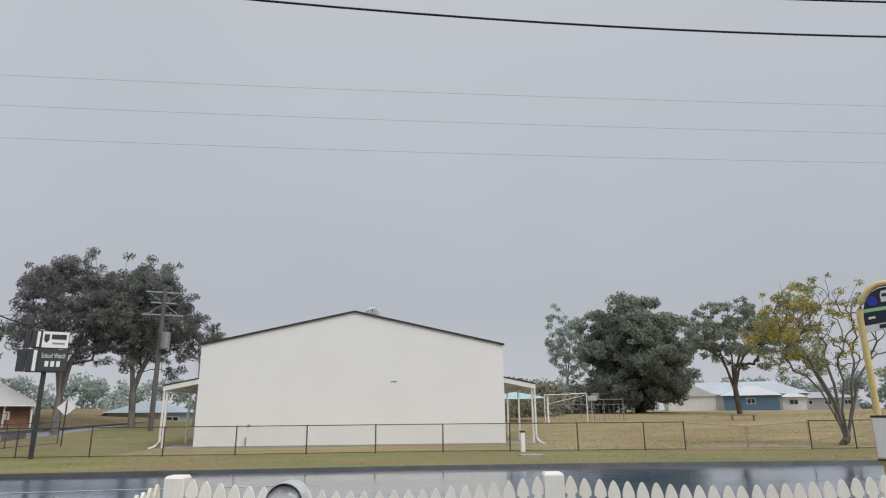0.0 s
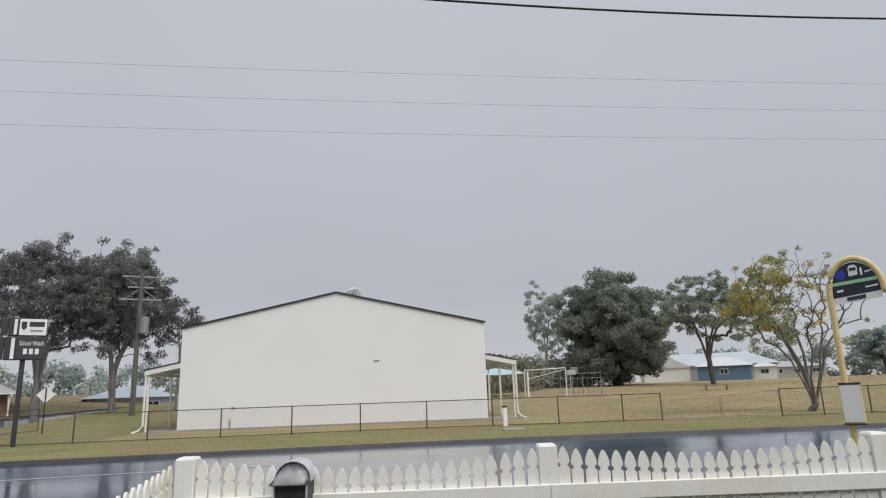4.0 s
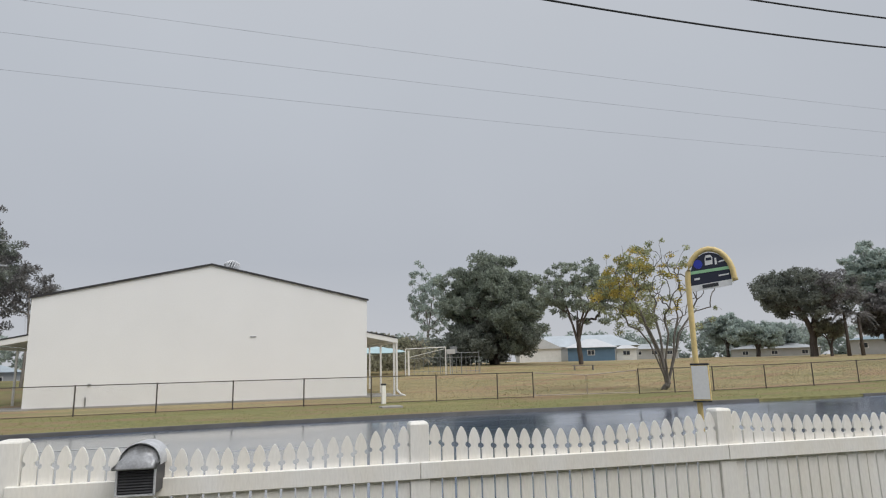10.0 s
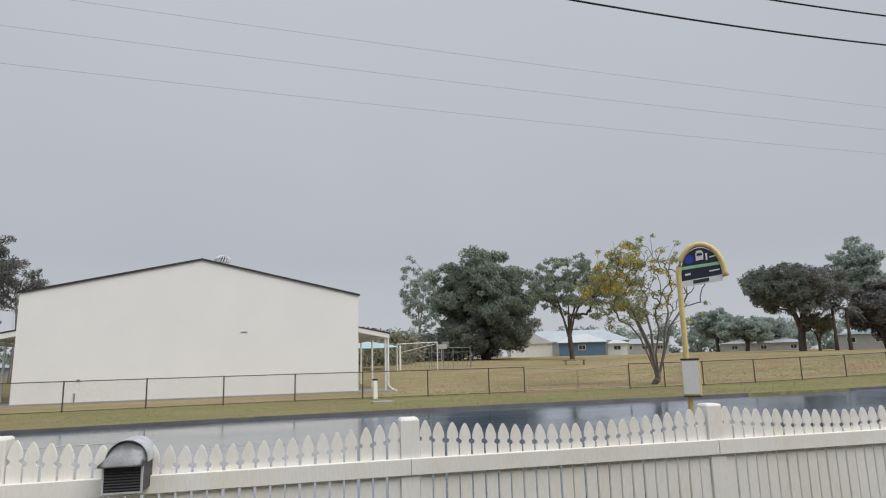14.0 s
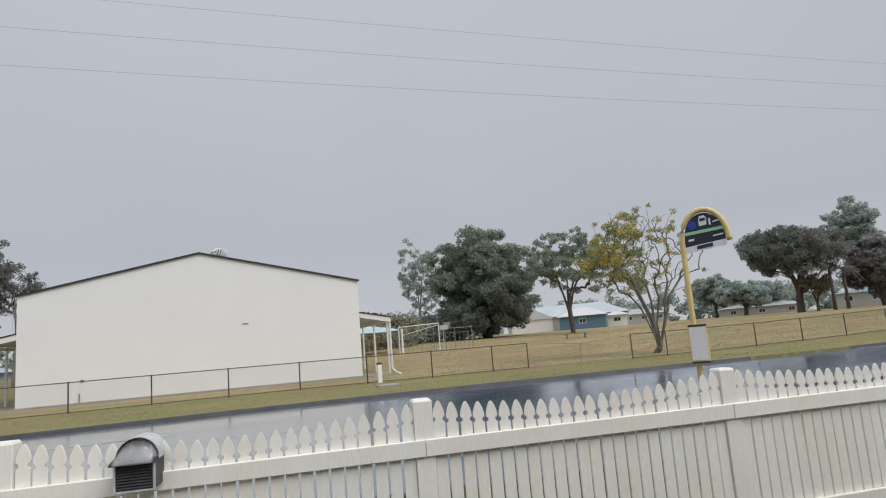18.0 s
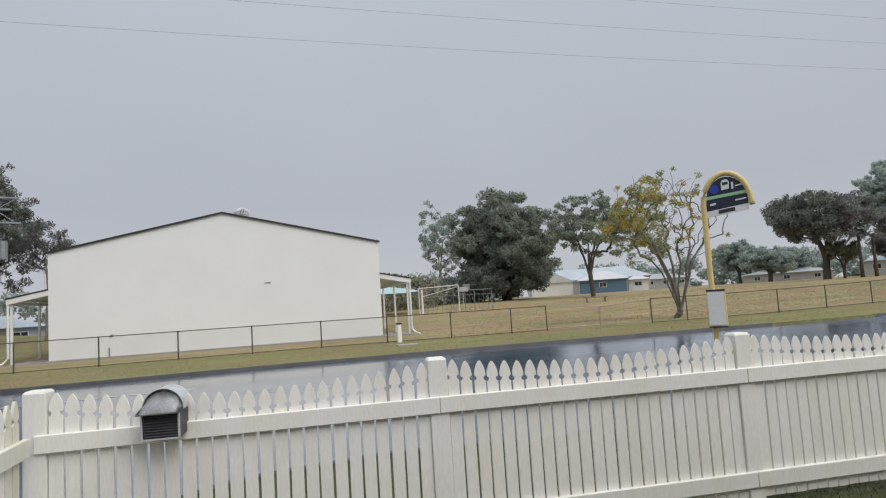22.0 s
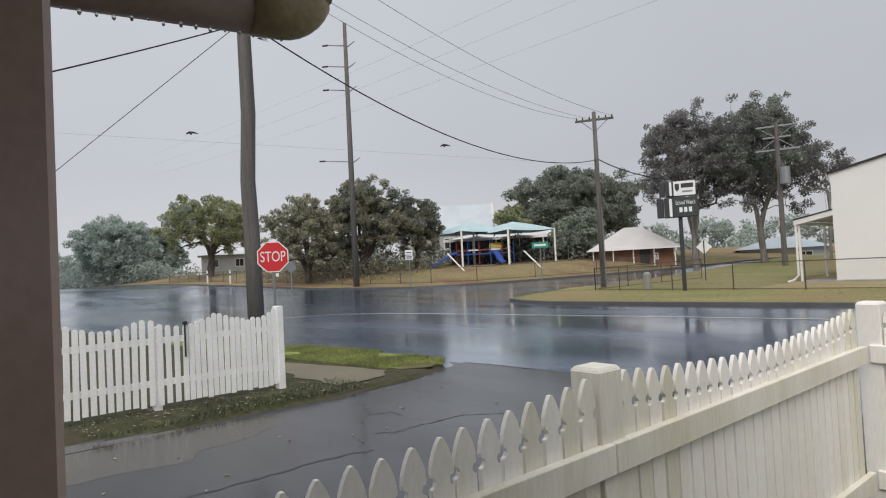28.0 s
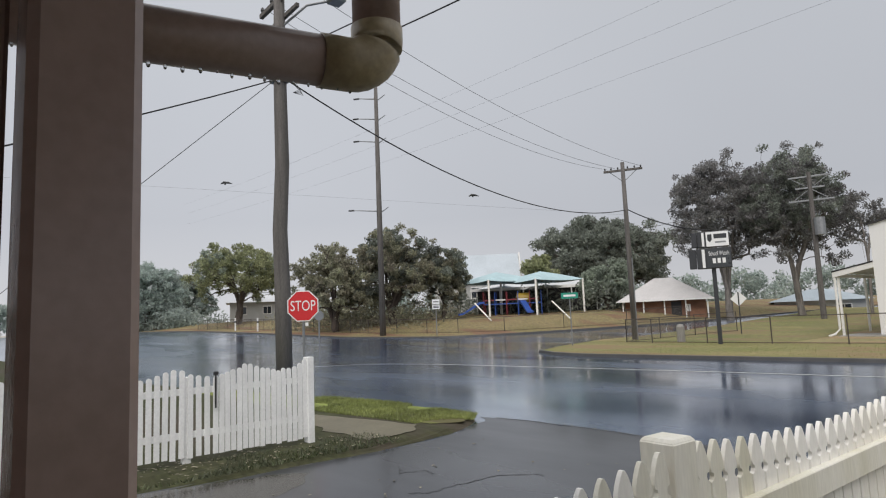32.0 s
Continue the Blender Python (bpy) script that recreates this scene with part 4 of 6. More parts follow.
def lattice(parent, z, half, material=None):
    part("crossarm", bx(-half, half, -0.06, 0.06, z - 0.06, z + 0.06, bevel=0.01), material or M_POLE, parent)
    for s in (-0.92, -0.6, -0.25, 0.25, 0.6, 0.92):
        part("insulator", tb([(s * half, 0, z + 0.05), (s * half, 0, z + 0.13), (s * half, 0, z + 0.2)], [0.02, 0.05, 0.03], 7), M_DARK, parent)


near_pole = thing("power_pole", "tall grey weathered timber power pole with a lean", "power pole", pose(-16.05, 7.08, 0))
part("shaft", tb([(0.02, 0.02, -0.3), (0.0, 0.0, 2.5), (-0.05, -0.03, 4.2), (0.03, 0.02, 6.0), (0.0, 0.0, 8.3), (0, 0, 11.6)], [0.22, 0.21, 0.195, 0.19, 0.175, 0.14], 12), M_POLE, near_pole, smooth=True)
part("crossarm", bx(-1.25, 1.25, -0.06, 0.06, 10.7, 10.84, bevel=0.01), M_POLE, near_pole)
part("crossarm", bx(-0.9, 0.9, 0.08, 0.18, 10.2, 10.32, bevel=0.01), M_POLE, near_pole)
for s in (-1.15, -0.5, 0.5, 1.15):
    part("insulator", tb([(s, 0, 10.84), (s, 0, 10.93), (s, 0, 11.02)], [0.02, 0.06, 0.03], 8), M_DARK, near_pole)
part("cable_clamp", bx(-0.24, 0.24, -0.22, 0.22, 8.32, 8.48, bevel=0.03), M_GALV, near_pole)
part("lamp_arm", tb([(0, 0, 9.9), (0.5, 0.6, 10.55), (0.9, 1.2, 10.7)], 0.035), M_GALV, near_pole)
part("lamp_head", bx(0.75, 1.2, 1.05, 1.5, 10.6, 10.78, bevel=0.05), M_GALV, near_pole, "unlit street lamp head")
for k in range(5):
    a = k * 1.1
    part("loose_wire", tb([(0.15, 0.1, 8.4), (0.35 + 0.1 * math.cos(a), 0.2 + 0.1 * math.sin(a), 8.2 + 0.05 * k), (0.5 + 0.05 * k, 0.35, 8.05 - 0.06 * k), (0.3, 0.25, 8.0)], 0.009, 4), M_WIRE, near_pole)

far_pole = thing("power_pole", "slim grey timber power pole with one crossarm at fence corner", "power pole", pose(-20.34, 29.36, 0, 0, 0, 30))
part("shaft", tb([(0, 0, -0.3), (0, 0, 5), (0, 0, 9.9)], [0.17, 0.14, 0.11], 10), M_POLE, far_pole, smooth=True)
lattice(far_pole, 9.45, 1.05)
part("brace", tb([(-0.7, 0.08, 9.4), (0, 0.1, 8.8)], 0.02, 5), M_GALV, far_pole)
part("brace", tb([(0.7, 0.08, 9.4), (0, 0.1, 8.8)], 0.02, 5), M_GALV, far_pole)
part("conduit", tb([(0.14, -0.1, 0), (0.14, -0.1, 4.5)], 0.035, 6), M_GALV, far_pole)

tall_pole = thing("power_pole", "very tall steel-grey transmission pole with short staggered arms", "power pole", pose(-41.45, 26.9, land(-41.45, 26.9), 0, 0, 33))
part("shaft", tb([(0, 0, -0.3), (0, 0, 10), (0, 0, 21.0)], [0.25, 0.21, 0.14], 12), M_POLE, tall_pole, smooth=True)
for z, w, s in ((19.2, 1.5, -1), (17.5, 1.6, -1), (15.6, 1.6, -1), (9.9, 2.2, -1)):
    part("arm", tb([(0, 0, z), (s * w, 0, z + 0.25)], [0.06, 0.035], 6), M_GALV, tall_pole)
    part("arm", tb([(0, 0, z - 0.2), (0.8, 0, z + 0.25)], [0.05, 0.03], 6), M_GALV, tall_pole)
    part("insulator", tb([(s * w, 0, z + 0.25), (s * w - 0.5, 0, z + 0.27)], [0.07, 0.07], 6), M_DARK, tall_pole)

rear_pole = thing("power_pole", "timber power pole with three crossarms and a transformer among gum trees", "power pole", pose(-17.3, 47.2, gz(-17.3, 47.2), 0, 0, 20))
part("shaft", tb([(0, 0, -0.3), (0, 0, 10.3)], [0.2, 0.14], 10), M_POLE, rear_pole)
for z, hw in ((10.0, 1.3), (9.2, 0.9), (8.3, 1.4)):
    lattice(rear_pole, z, hw, M_GALV)
part("brace", tb([(-1.2, 0, 10.0), (1.0, 0, 8.4)], 0.03, 5), M_GALV, rear_pole)
part("brace", tb([(1.2, 0, 10.0), (-1.0, 0, 8.4)], 0.03, 5), M_GALV, rear_pole)
part("transformer", tb([(0.35, -0.3, 5.8), (0.35, -0.3, 7.0)], 0.35, 12), M_GALV, rear_pole, "grey transformer drum")


GUY, COLY = (-30.7, -1.7, -0.05), 0.1495


def wire(points, r, label, sag=0.0, n=24, material=None):
    """A hanging cable between supports."""
    pts = []
    for a, b in zip(points, points[1:]):
        a, b = Vector(a), Vector(b)
        for i in range(n + 1):
            u = i / n
            p = a.lerp(b, u)
            p.z -= sag * 4 * u * (1 - u)
            pts.append(p)
    ob = part("cable", tb(pts, r, 5), material or M_WIRE, None)
    return tagged(ob, label, "cable", "overhead cables")


wire([(-16.0, 7.6, 8.80), (24, 8.3, 9.02)], 0.017, "thick black overhead cable along the near side", 1.72, 40)
wire([(-16.0, 7.6, 9.45), (24, 8.3, 9.67)], 0.017, "thick black overhead cable along the near side", 1.74, 40)
for dz in (0.0, 0.83, 1.62):
    wire([(-50, 14.4, 9.7 + dz), (60, 13.6, 9.3 + dz)], 0.0027, "thin bare power line over the road", 1.75, 48, M_WIRETHIN)
wire([(-15.9, 7.3, 8.35), (-20.35, 29.4, 7.2)], 0.022, "thick black cable sagging between two poles", 1.38)
for s, sg in ((-0.95, 0.9), (-0.5, 0.75), (0.8, 0.7)):
    wire([(-16.05 + s * 1.1, 7.1, 10.95), (-20.25 + s * 0.9, 29.4 + s * 0.5, 9.6)], 0.008, "thin power line between two poles", sg)
wire([(-20.25, 29.45, 7.2), (-14.2, 26.7, 5.05)], 0.03, "black service cable to the school sign", 0.25)
wire([(-16.2, 6.9, 8.4), (-13.2, -3.0, 3.36)], 0.018, "black service cable running to the neighbour's eave", 0.12)
wire([(-16.2, 6.9, 8.35), GUY], 0.010, "thin steel guy wire anchored in the verge", 0.0)
wire([(-41, -9.9, 9.8), (-20.25, 29.45, 6.9)], 0.004, "faint thin telephone line across the street", 0.0, 24, M_WIRETHIN)
for mk in ((-28.84, 10.1, 8.33), (-22.8, 20.2, 7.58)):
    wm = thing("line_marker", "small dark marker clipped on a thin line", "line marker", pose(*mk, 0, 0, 60), "line markers")
    part("body", tb([(-0.22, 0, -0.02), (-0.08, 0, 0.05), (0.1, 0, 0.04), (0.3, 0, -0.01)], [0.02, 0.06, 0.05, 0.015], 6), M_DARK, wm)
    part("clip", bx(-0.05, 0.02, -0.02, 0.02, -0.06, 0.06), M_DARK, wm)
corner_pole = thing("power_pole", "grey timber power pole beyond the neighbour's yard", "power pole", pose(-41, -9.9, 0))
part("shaft", tb([(0, 0, -0.3), (0, 0, 10)], [0.17, 0.12], 10), M_POLE, corner_pole)
for s in (-1, 0, 1):
    wire([(-17.3 + s, 47.2, 10.9), (-46, 66, 11.5)], 0.008, "thin power line behind the trees", 0.8)

# twin-face school sign
ss = thing("school_sign", "dark two-tier school sign with white name panel on a steel post", "sign", pose(-14.25, 26.72, 0, 0, 0, 27))
part("post", bx(-0.09, 0.09, -0.05, 0.13, -0.1, 3.5, bevel=0.01), M_CHAR, ss)
up = part("upper_box", bx(-0.58, 0.72, -0.17, 0.17, 4.30, 5.00, bevel=0.015), M_CHAR, ss)
part("name_panel", bx(-0.22, 0.70, -0.182, -0.172, 4.32, 4.97), M_SIGNW, up, "white name panel")
part("crest", plate([(-0.16, 4.62), (-0.07, 4.50), (0.02, 4.62), (0.02, 4.86), (-0.16, 4.86)], 0.004, y0=-0.187), M_CHAR, up, "dark shield shape")
part("name_bar", bx(0.10, 0.62, -0.187, -0.183, 4.66, 4.86), M_CHAR, up)
part("name_bar", bx(0.14, 0.58, -0.187, -0.183, 4.46, 4.53), M_GALV, up)
part("side_strip", bx(-0.40, -0.30, -0.182, -0.172, 4.34, 4.96), M_SIGNW, up, "white edge strip")
part("side_box", bx(-0.84, -0.60, -0.10, 0.20, 4.32, 4.98, bevel=0.01), M_CHAR, ss, "dark side cabinet")
lo = part("lower_box", bx(-0.66, 0.76, -0.2, 0.2, 3.34, 4.24, bevel=0.015), M_CHAR, ss)
part("side_box", bx(-0.98, -0.68, -0.12, 0.22, 3.36, 4.22, bevel=0.01), M_CHAR, ss, "dark side cabinet")
part("side_strip", bx(-0.44, -0.32, -0.212, -0.202, 3.38, 4.20), M_SIGNW, lo, "white edge strip")
msg = part("message_panel", bx(-0.24, 0.74, -0.212, -0.202, 3.38, 4.20), M_LED, lo, "dark electronic message panel")
letters("School Watch", 0.235, pose(0.25, -0.215, 3.99, 90, 0, 0) @ Matrix.Diagonal((0.62, 1.15, 1, 1)), M_SIGNW, msg)
for x0_ in (-0.02, 0.18, 0.38):
    part("message_bar", bx(x0_, x0_ + 0.13, -0.217, -0.213, 3.56, 3.78), M_SIGNW, msg)


dia = thing("warning_sign", "diamond warning sign seen from its pale back on a post", "road sign", pose(-16.95, 34.4, 0, 0, 0, 25))
part("post", tb([(0, -0.04, -0.1), (0, -0.04, 2.4)], 0.03), M_CHAR, dia)
part("sign_plate", plate([(0, -0.42), (0.42, 0), (0, 0.42), (-0.42, 0)], 0.004), M_SIGNW, dia, m=pose(0, 0, 2.03))

st = thing("street_name_sign", "small green street name blade on a slim post", "road sign", pose(-20.9, 24.75, 0, 0, 0, 38))
part("post", tb([(0, 0, -0.1), (0, 0, 2.7)], 0.028), M_GALV, st)
part("sign_plate", bx(-0.42, 0.42, -0.035, -0.028, 2.36, 2.66, bevel=0.002), M_GREENSIGN, st)
part("name_bar", bx(-0.30, 0.30, -0.042, -0.036, 2.46, 2.56), M_SIGNW, st)

bn = thing("drinking_post", "small grey concrete bollard with domed top by the fence", "post", pose(-16.8, 27.9, 0))
part("shaft", tb([(0, 0, -0.1), (0, 0, 0.75), (0, 0, 0.87)], [0.19, 0.19, 0.1], 12), M_CONC, bn)

for i, (sx, sy, hh, ang, lab) in enumerate(((-36.9, 28.7, 2.7, 55, "small white two-panel regulatory sign on a post"), (-27.2, 13.95, 2.4, 62, "road sign seen from its grey back on a post"))):
    rs = thing("road_sign", lab, "road sign", pose(sx, sy, land(sx, sy) if i == 0 else gz(sx, sy) - 0.1, 0, 0, ang))
    part("post", tb([(0, 0.03, -0.1), (0, 0.03, hh)], 0.035), M_GALV, rs)
    if i == 0:
        part("sign_plate", bx(-0.28, 0.28, -0.005, 0.0, 2.35, 2.7), M_SIGNW, rs)
        part("sign_plate", bx(-0.28, 0.28, -0.005, 0.0, 1.98, 2.3), M_SIGNW, rs)
        for z in (2.52, 2.2, 2.1):
            part("text_bar", bx(-0.2, 0.2, -0.012, -0.006, z - 0.03, z + 0.03), M_CHAR, rs)
    else:
        part("sign_plate", plate(octagon(0.22), 0.004), M_SIGNGREY, rs, m=pose(0, 0, 2.1))

for (sx, sy) in ((-66.0, 24.3), (-60.7, 24.6), (-56.0, 25.1)):
    gp = thing("guide_post", "short white guide post with dark bands", "post", pose(sx, sy, land(sx, sy)), "guide posts")
    part("shaft", bx(-0.08, 0.08, -0.06, 0.06, -0.1, 1.35, bevel=0.01), M_SIGNW, gp)
    part("band", bx(-0.085, 0.085, -0.065, 0.065, 0.85, 1.02), M_CHAR, gp)

# bus stop on the near verge
bus = thing("bus_stop_sign", "yellow arched bus stop pole with navy flag and white timetable case", "bus stop", pose(4.63, 6.06, 0, 0, 0, -42))
arch = [(0, 0, -0.1), (0, 0, 1.5), (0, 0, 2.48)]
for k in range(13):
    a = math.pi * (1 - k / 12)
    arch.append((0.245 + 0.245 * math.cos(a), 0, 2.54 + 0.345 * math.sin(a)))
arch.append((0.50, 0, 2.50))
part("pole", tb(arch, 0.032, 10), M_YELLOW, bus, smooth=True)
fl = part("flag", plate([(0.03, 2.385), (0.46, 2.435)] + [(0.245 + 0.215 * math.cos(a), 2.47 + 0.29 * math.sin(a)) for a in [math.pi * k / 12 for k in range(1, 12)]] + [(0.03, 2.46)], 0.01, y0=-0.005), M_NAVY, bus, "navy arched flag", m=pose(0, 0, 0.085))
part("stripe", plate([(0.035, 2.515), (0.455, 2.55), (0.452, 2.585), (0.037, 2.55)], 0.004, y0=-0.010), M_LIME, fl, "pale green stripe")
part("roundel", plate([(0.125 + 0.048 * math.cos(a), 2.63 + 0.052 * math.sin(a)) for a in [2 * math.pi * k / 16 for k in range(16)]], 0.004, y0=-0.010), M_BLUE, fl, "royal blue disc")
bi = part("bus_symbol", plate([(0.20, 2.61), (0.28, 2.62), (0.285, 2.70), (0.265, 2.73), (0.215, 2.725), (0.20, 2.69)], 0.004, y0=-0.010), M_SIGNW, fl, "white bus pictogram")
part("windscreen", plate([(0.212, 2.665), (0.272, 2.67), (0.272, 2.70), (0.214, 2.695)], 0.003, y0=-0.0135), M_NAVY, bi)
part("pictogram_bar", plate([(0.305, 2.61), (0.325, 2.615), (0.325, 2.69), (0.305, 2.69)], 0.004, y0=-0.010), M_SIGNW, fl)
part("text_bar", plate([(0.345, 2.635), (0.42, 2.65), (0.42, 2.665), (0.345, 2.65)], 0.004, y0=-0.010), M_SIGNW, fl)
part("text_bar", plate([(0.07, 2.445), (0.13, 2.452), (0.13, 2.475), (0.07, 2.468)], 0.004, y0=-0.010), M_SIGNW, fl)
part("text_bar", plate([(0.33, 2.475), (0.44, 2.488), (0.44, 2.503), (0.33, 2.49)], 0.004, y0=-0.010), M_SIGNW, fl)
nm = part("name_strip", plate([(0.03, 2.315), (0.46, 2.365), (0.46, 2.44), (0.03, 2.39)], 0.008, y0=-0.004), M_SIGNW, bus, "white name strip", m=pose(0, 0, 0.085))
part("name_bar", plate([(0.15, 2.348), (0.32, 2.368), (0.32, 2.408), (0.15, 2.388)], 0.003, y0=-0.008), M_CHAR, nm)
case = part("timetable_case", bx(-0.060, 0.130, -0.06, 0.05, 1.18, 1.585, bevel=0.006), M_YELLOW, bus, "yellow case side")
part("timetable_sheet", bx(-0.052, 0.118, -0.066, -0.058, 1.20, 1.565), M_SIGNW, case, "white timetable panel")
part("case_trim", bx(-0.062, 0.132, -0.066, 0.052, 1.572, 1.592), M_CHAR, case)
part("case_trim", bx(-0.062, 0.132, -0.066, 0.052, 1.168, 1.186), M_CHAR, case)


# ---- trees ----
def skeleton_of(rng, base, fork, stems, targets, r0, tip_r, bend):
    """Grows limbs from the trunk out to every target, each from the nearest limb that stands; returns points, parents and radii."""
    pts, par, reach = [Vector(base) - Vector((0, 0, 0.3)), Vector(base) + Vector((0, 0, 0.02))], [-1, 0], [0.0, 0.0]
    top = Vector(base) + Vector((rng.uniform(-1, 1) * bend, rng.uniform(-1, 1) * bend, fork))
    for k in range(1, 5):
        q = pts[1].lerp(top, k / 4) + Vector((rng.uniform(-1, 1), rng.uniform(-1, 1), 0)) * bend * 0.12
        pts.append(q), par.append(len(pts) - 2), reach.append(0.0)
    root = len(pts) - 1
    for k in range(stems):
        a = 2 * math.pi * (k + rng.random() * 0.5) / stems
        out = max((Vector(t) - top for t in targets), key=lambda d: d.x * math.cos(a) + d.y * math.sin(a) + 0.6 * d.z)
        prev = root - (k % 3)
        for j in range(1, 6):
            u = j / 5
            q = pts[root].lerp(top + out * 0.62, u) + Vector((0, 0, 1)) * out.length * 0.16 * math.sin(math.pi * u) + Vector((rng.uniform(-1, 1), rng.uniform(-1, 1), rng.uniform(-1, 1))) * out.length * 0.025
            pts.append(q), par.append(prev), reach.append(reach[prev] + (q - pts[prev]).length)
            prev = len(pts) - 1
    ends = []
    for t in sorted((Vector(t) for t in targets), key=lambda v: (v - top).length):
        arr = np.array(pts[root:])
        d = np.linalg.norm(arr - np.array(t), axis=1)
        cost = d + 0.18 * np.array(reach[root:]) + 0.9 * np.maximum(0, arr[:, 2] - t.z)
        i = root + int(cost.argmin())
        prev, start = i, pts[i]
        span_ = (t - start).length
        n = 2 if span_ < 0.8 else 3
        for j in range(1, n + 1):
            u = j / n
            q = start.lerp(t, u) + (Vector((0, 0, 0.14)) * math.sin(math.pi * u) + Vector((rng.uniform(-1, 1), rng.uniform(-1, 1), rng.uniform(-1, 1))) * (0.07 if u < 1 else 0)) * span_
            pts.append(q), par.append(prev), reach.append(reach[prev] + (q - pts[prev]).length)
            prev = len(pts) - 1
        ends.append(prev)
    load = [0.0] * len(pts)
    for e in ends:
        load[e] += 1
    for i in range(len(pts) - 1, 0, -1):
        load[par[i]] += load[i]
    full = max(load[root], 1.0)
    rad = [max(tip_r, r0 * (ld / full) ** 0.5) for ld in load]
    rad[0] = rad[1] = r0 * 1.35
    return pts, par, rad


def limbs_mesh(pts, par, rad, sides=5):
    """Every limb as a tapered tube, all in one mesh."""
    verts, faces = [], []
    ring = [(math.cos(2 * math.pi * k / sides), math.sin(2 * math.pi * k / sides)) for k in range(sides)]
    for i in range(1, len(pts)):
        a, b_ = pts[par[i]], pts[i]
        d = (b_ - a).normalized()
        u = d.cross(Vector((0, 0, 1)) if abs(d.z) < 0.95 else Vector((1, 0, 0))).normalized()
        w = d.cross(u)
        k0 = len(verts)
        ra = rad[i] if par[i] and rad[par[i]] > 1.8 * rad[i] else rad[par[i]]
        for p, r in ((a, ra), (b_ + d * rad[i] * 0.3, rad[i])):
            verts.extend([tuple(p + u * (c * r) + w * (s_ * r)) for c, s_ in ring])
        faces.extend([(k0 + k, k0 + (k + 1) % sides, k0 + sides + (k + 1) % sides, k0 + sides + k) for k in range(sides)])
    me = bpy.data.meshes.new("trunk")
    me.from_pydata(verts, [], faces)
    for p in me.polygons:
        p.use_smooth = True
    return me


def leaf_cloud(rng, centers, radii, count, size, droop=0.0, flat=0.75):
    """Small folded leaves scattered in clumps, as one mesh."""
    c = np.array(centers, float)
    r = np.array(radii, float)
    k = rng.choice(len(c), count, p=r ** 2 / (r ** 2).sum())
    d = rng.normal(size=(count, 3))
    d /= np.linalg.norm(d, axis=1)[:, None]
    rad = rng.random(count) ** 0.45
    p = c[k] + d * (rad * r[k])[:, None] * np.array([1, 1, flat])
    u = rng.normal(size=(count, 3))
    u[:, 2] -= droop
    u /= np.linalg.norm(u, axis=1)[:, None]
    w = np.cross(u, rng.normal(size=(count, 3)))
    w /= np.linalg.norm(w, axis=1)[:, None]
    s = size * rng.uniform(0.6, 1.4, count)[:, None]
    nrm = np.cross(u, w) * s * 0.18
    a, b, e, f = p - u * s, p + w * s * 0.42 + nrm, p + u * s, p - w * s * 0.42 + nrm
    verts = np.stack([a, b, e, f], 1).reshape(-1, 3)
    idx = np.arange(count)[:, None] * 4
    faces = np.concatenate([idx + [0, 1, 2], idx + [0, 2, 3]], 1).reshape(-1, 3)
    me = bpy.data.meshes.new("crown")
    me.vertices.add(len(verts))
    me.vertices.foreach_set("co", verts.ravel())
    me.loops.add(faces.size)
    me.loops.foreach_set("vertex_index", faces.ravel())
    me.polygons.add(len(faces))
    me.polygons.foreach_set("loop_start", np.arange(0, faces.size, 3))
    me.update(calc_edges=True)
    return me


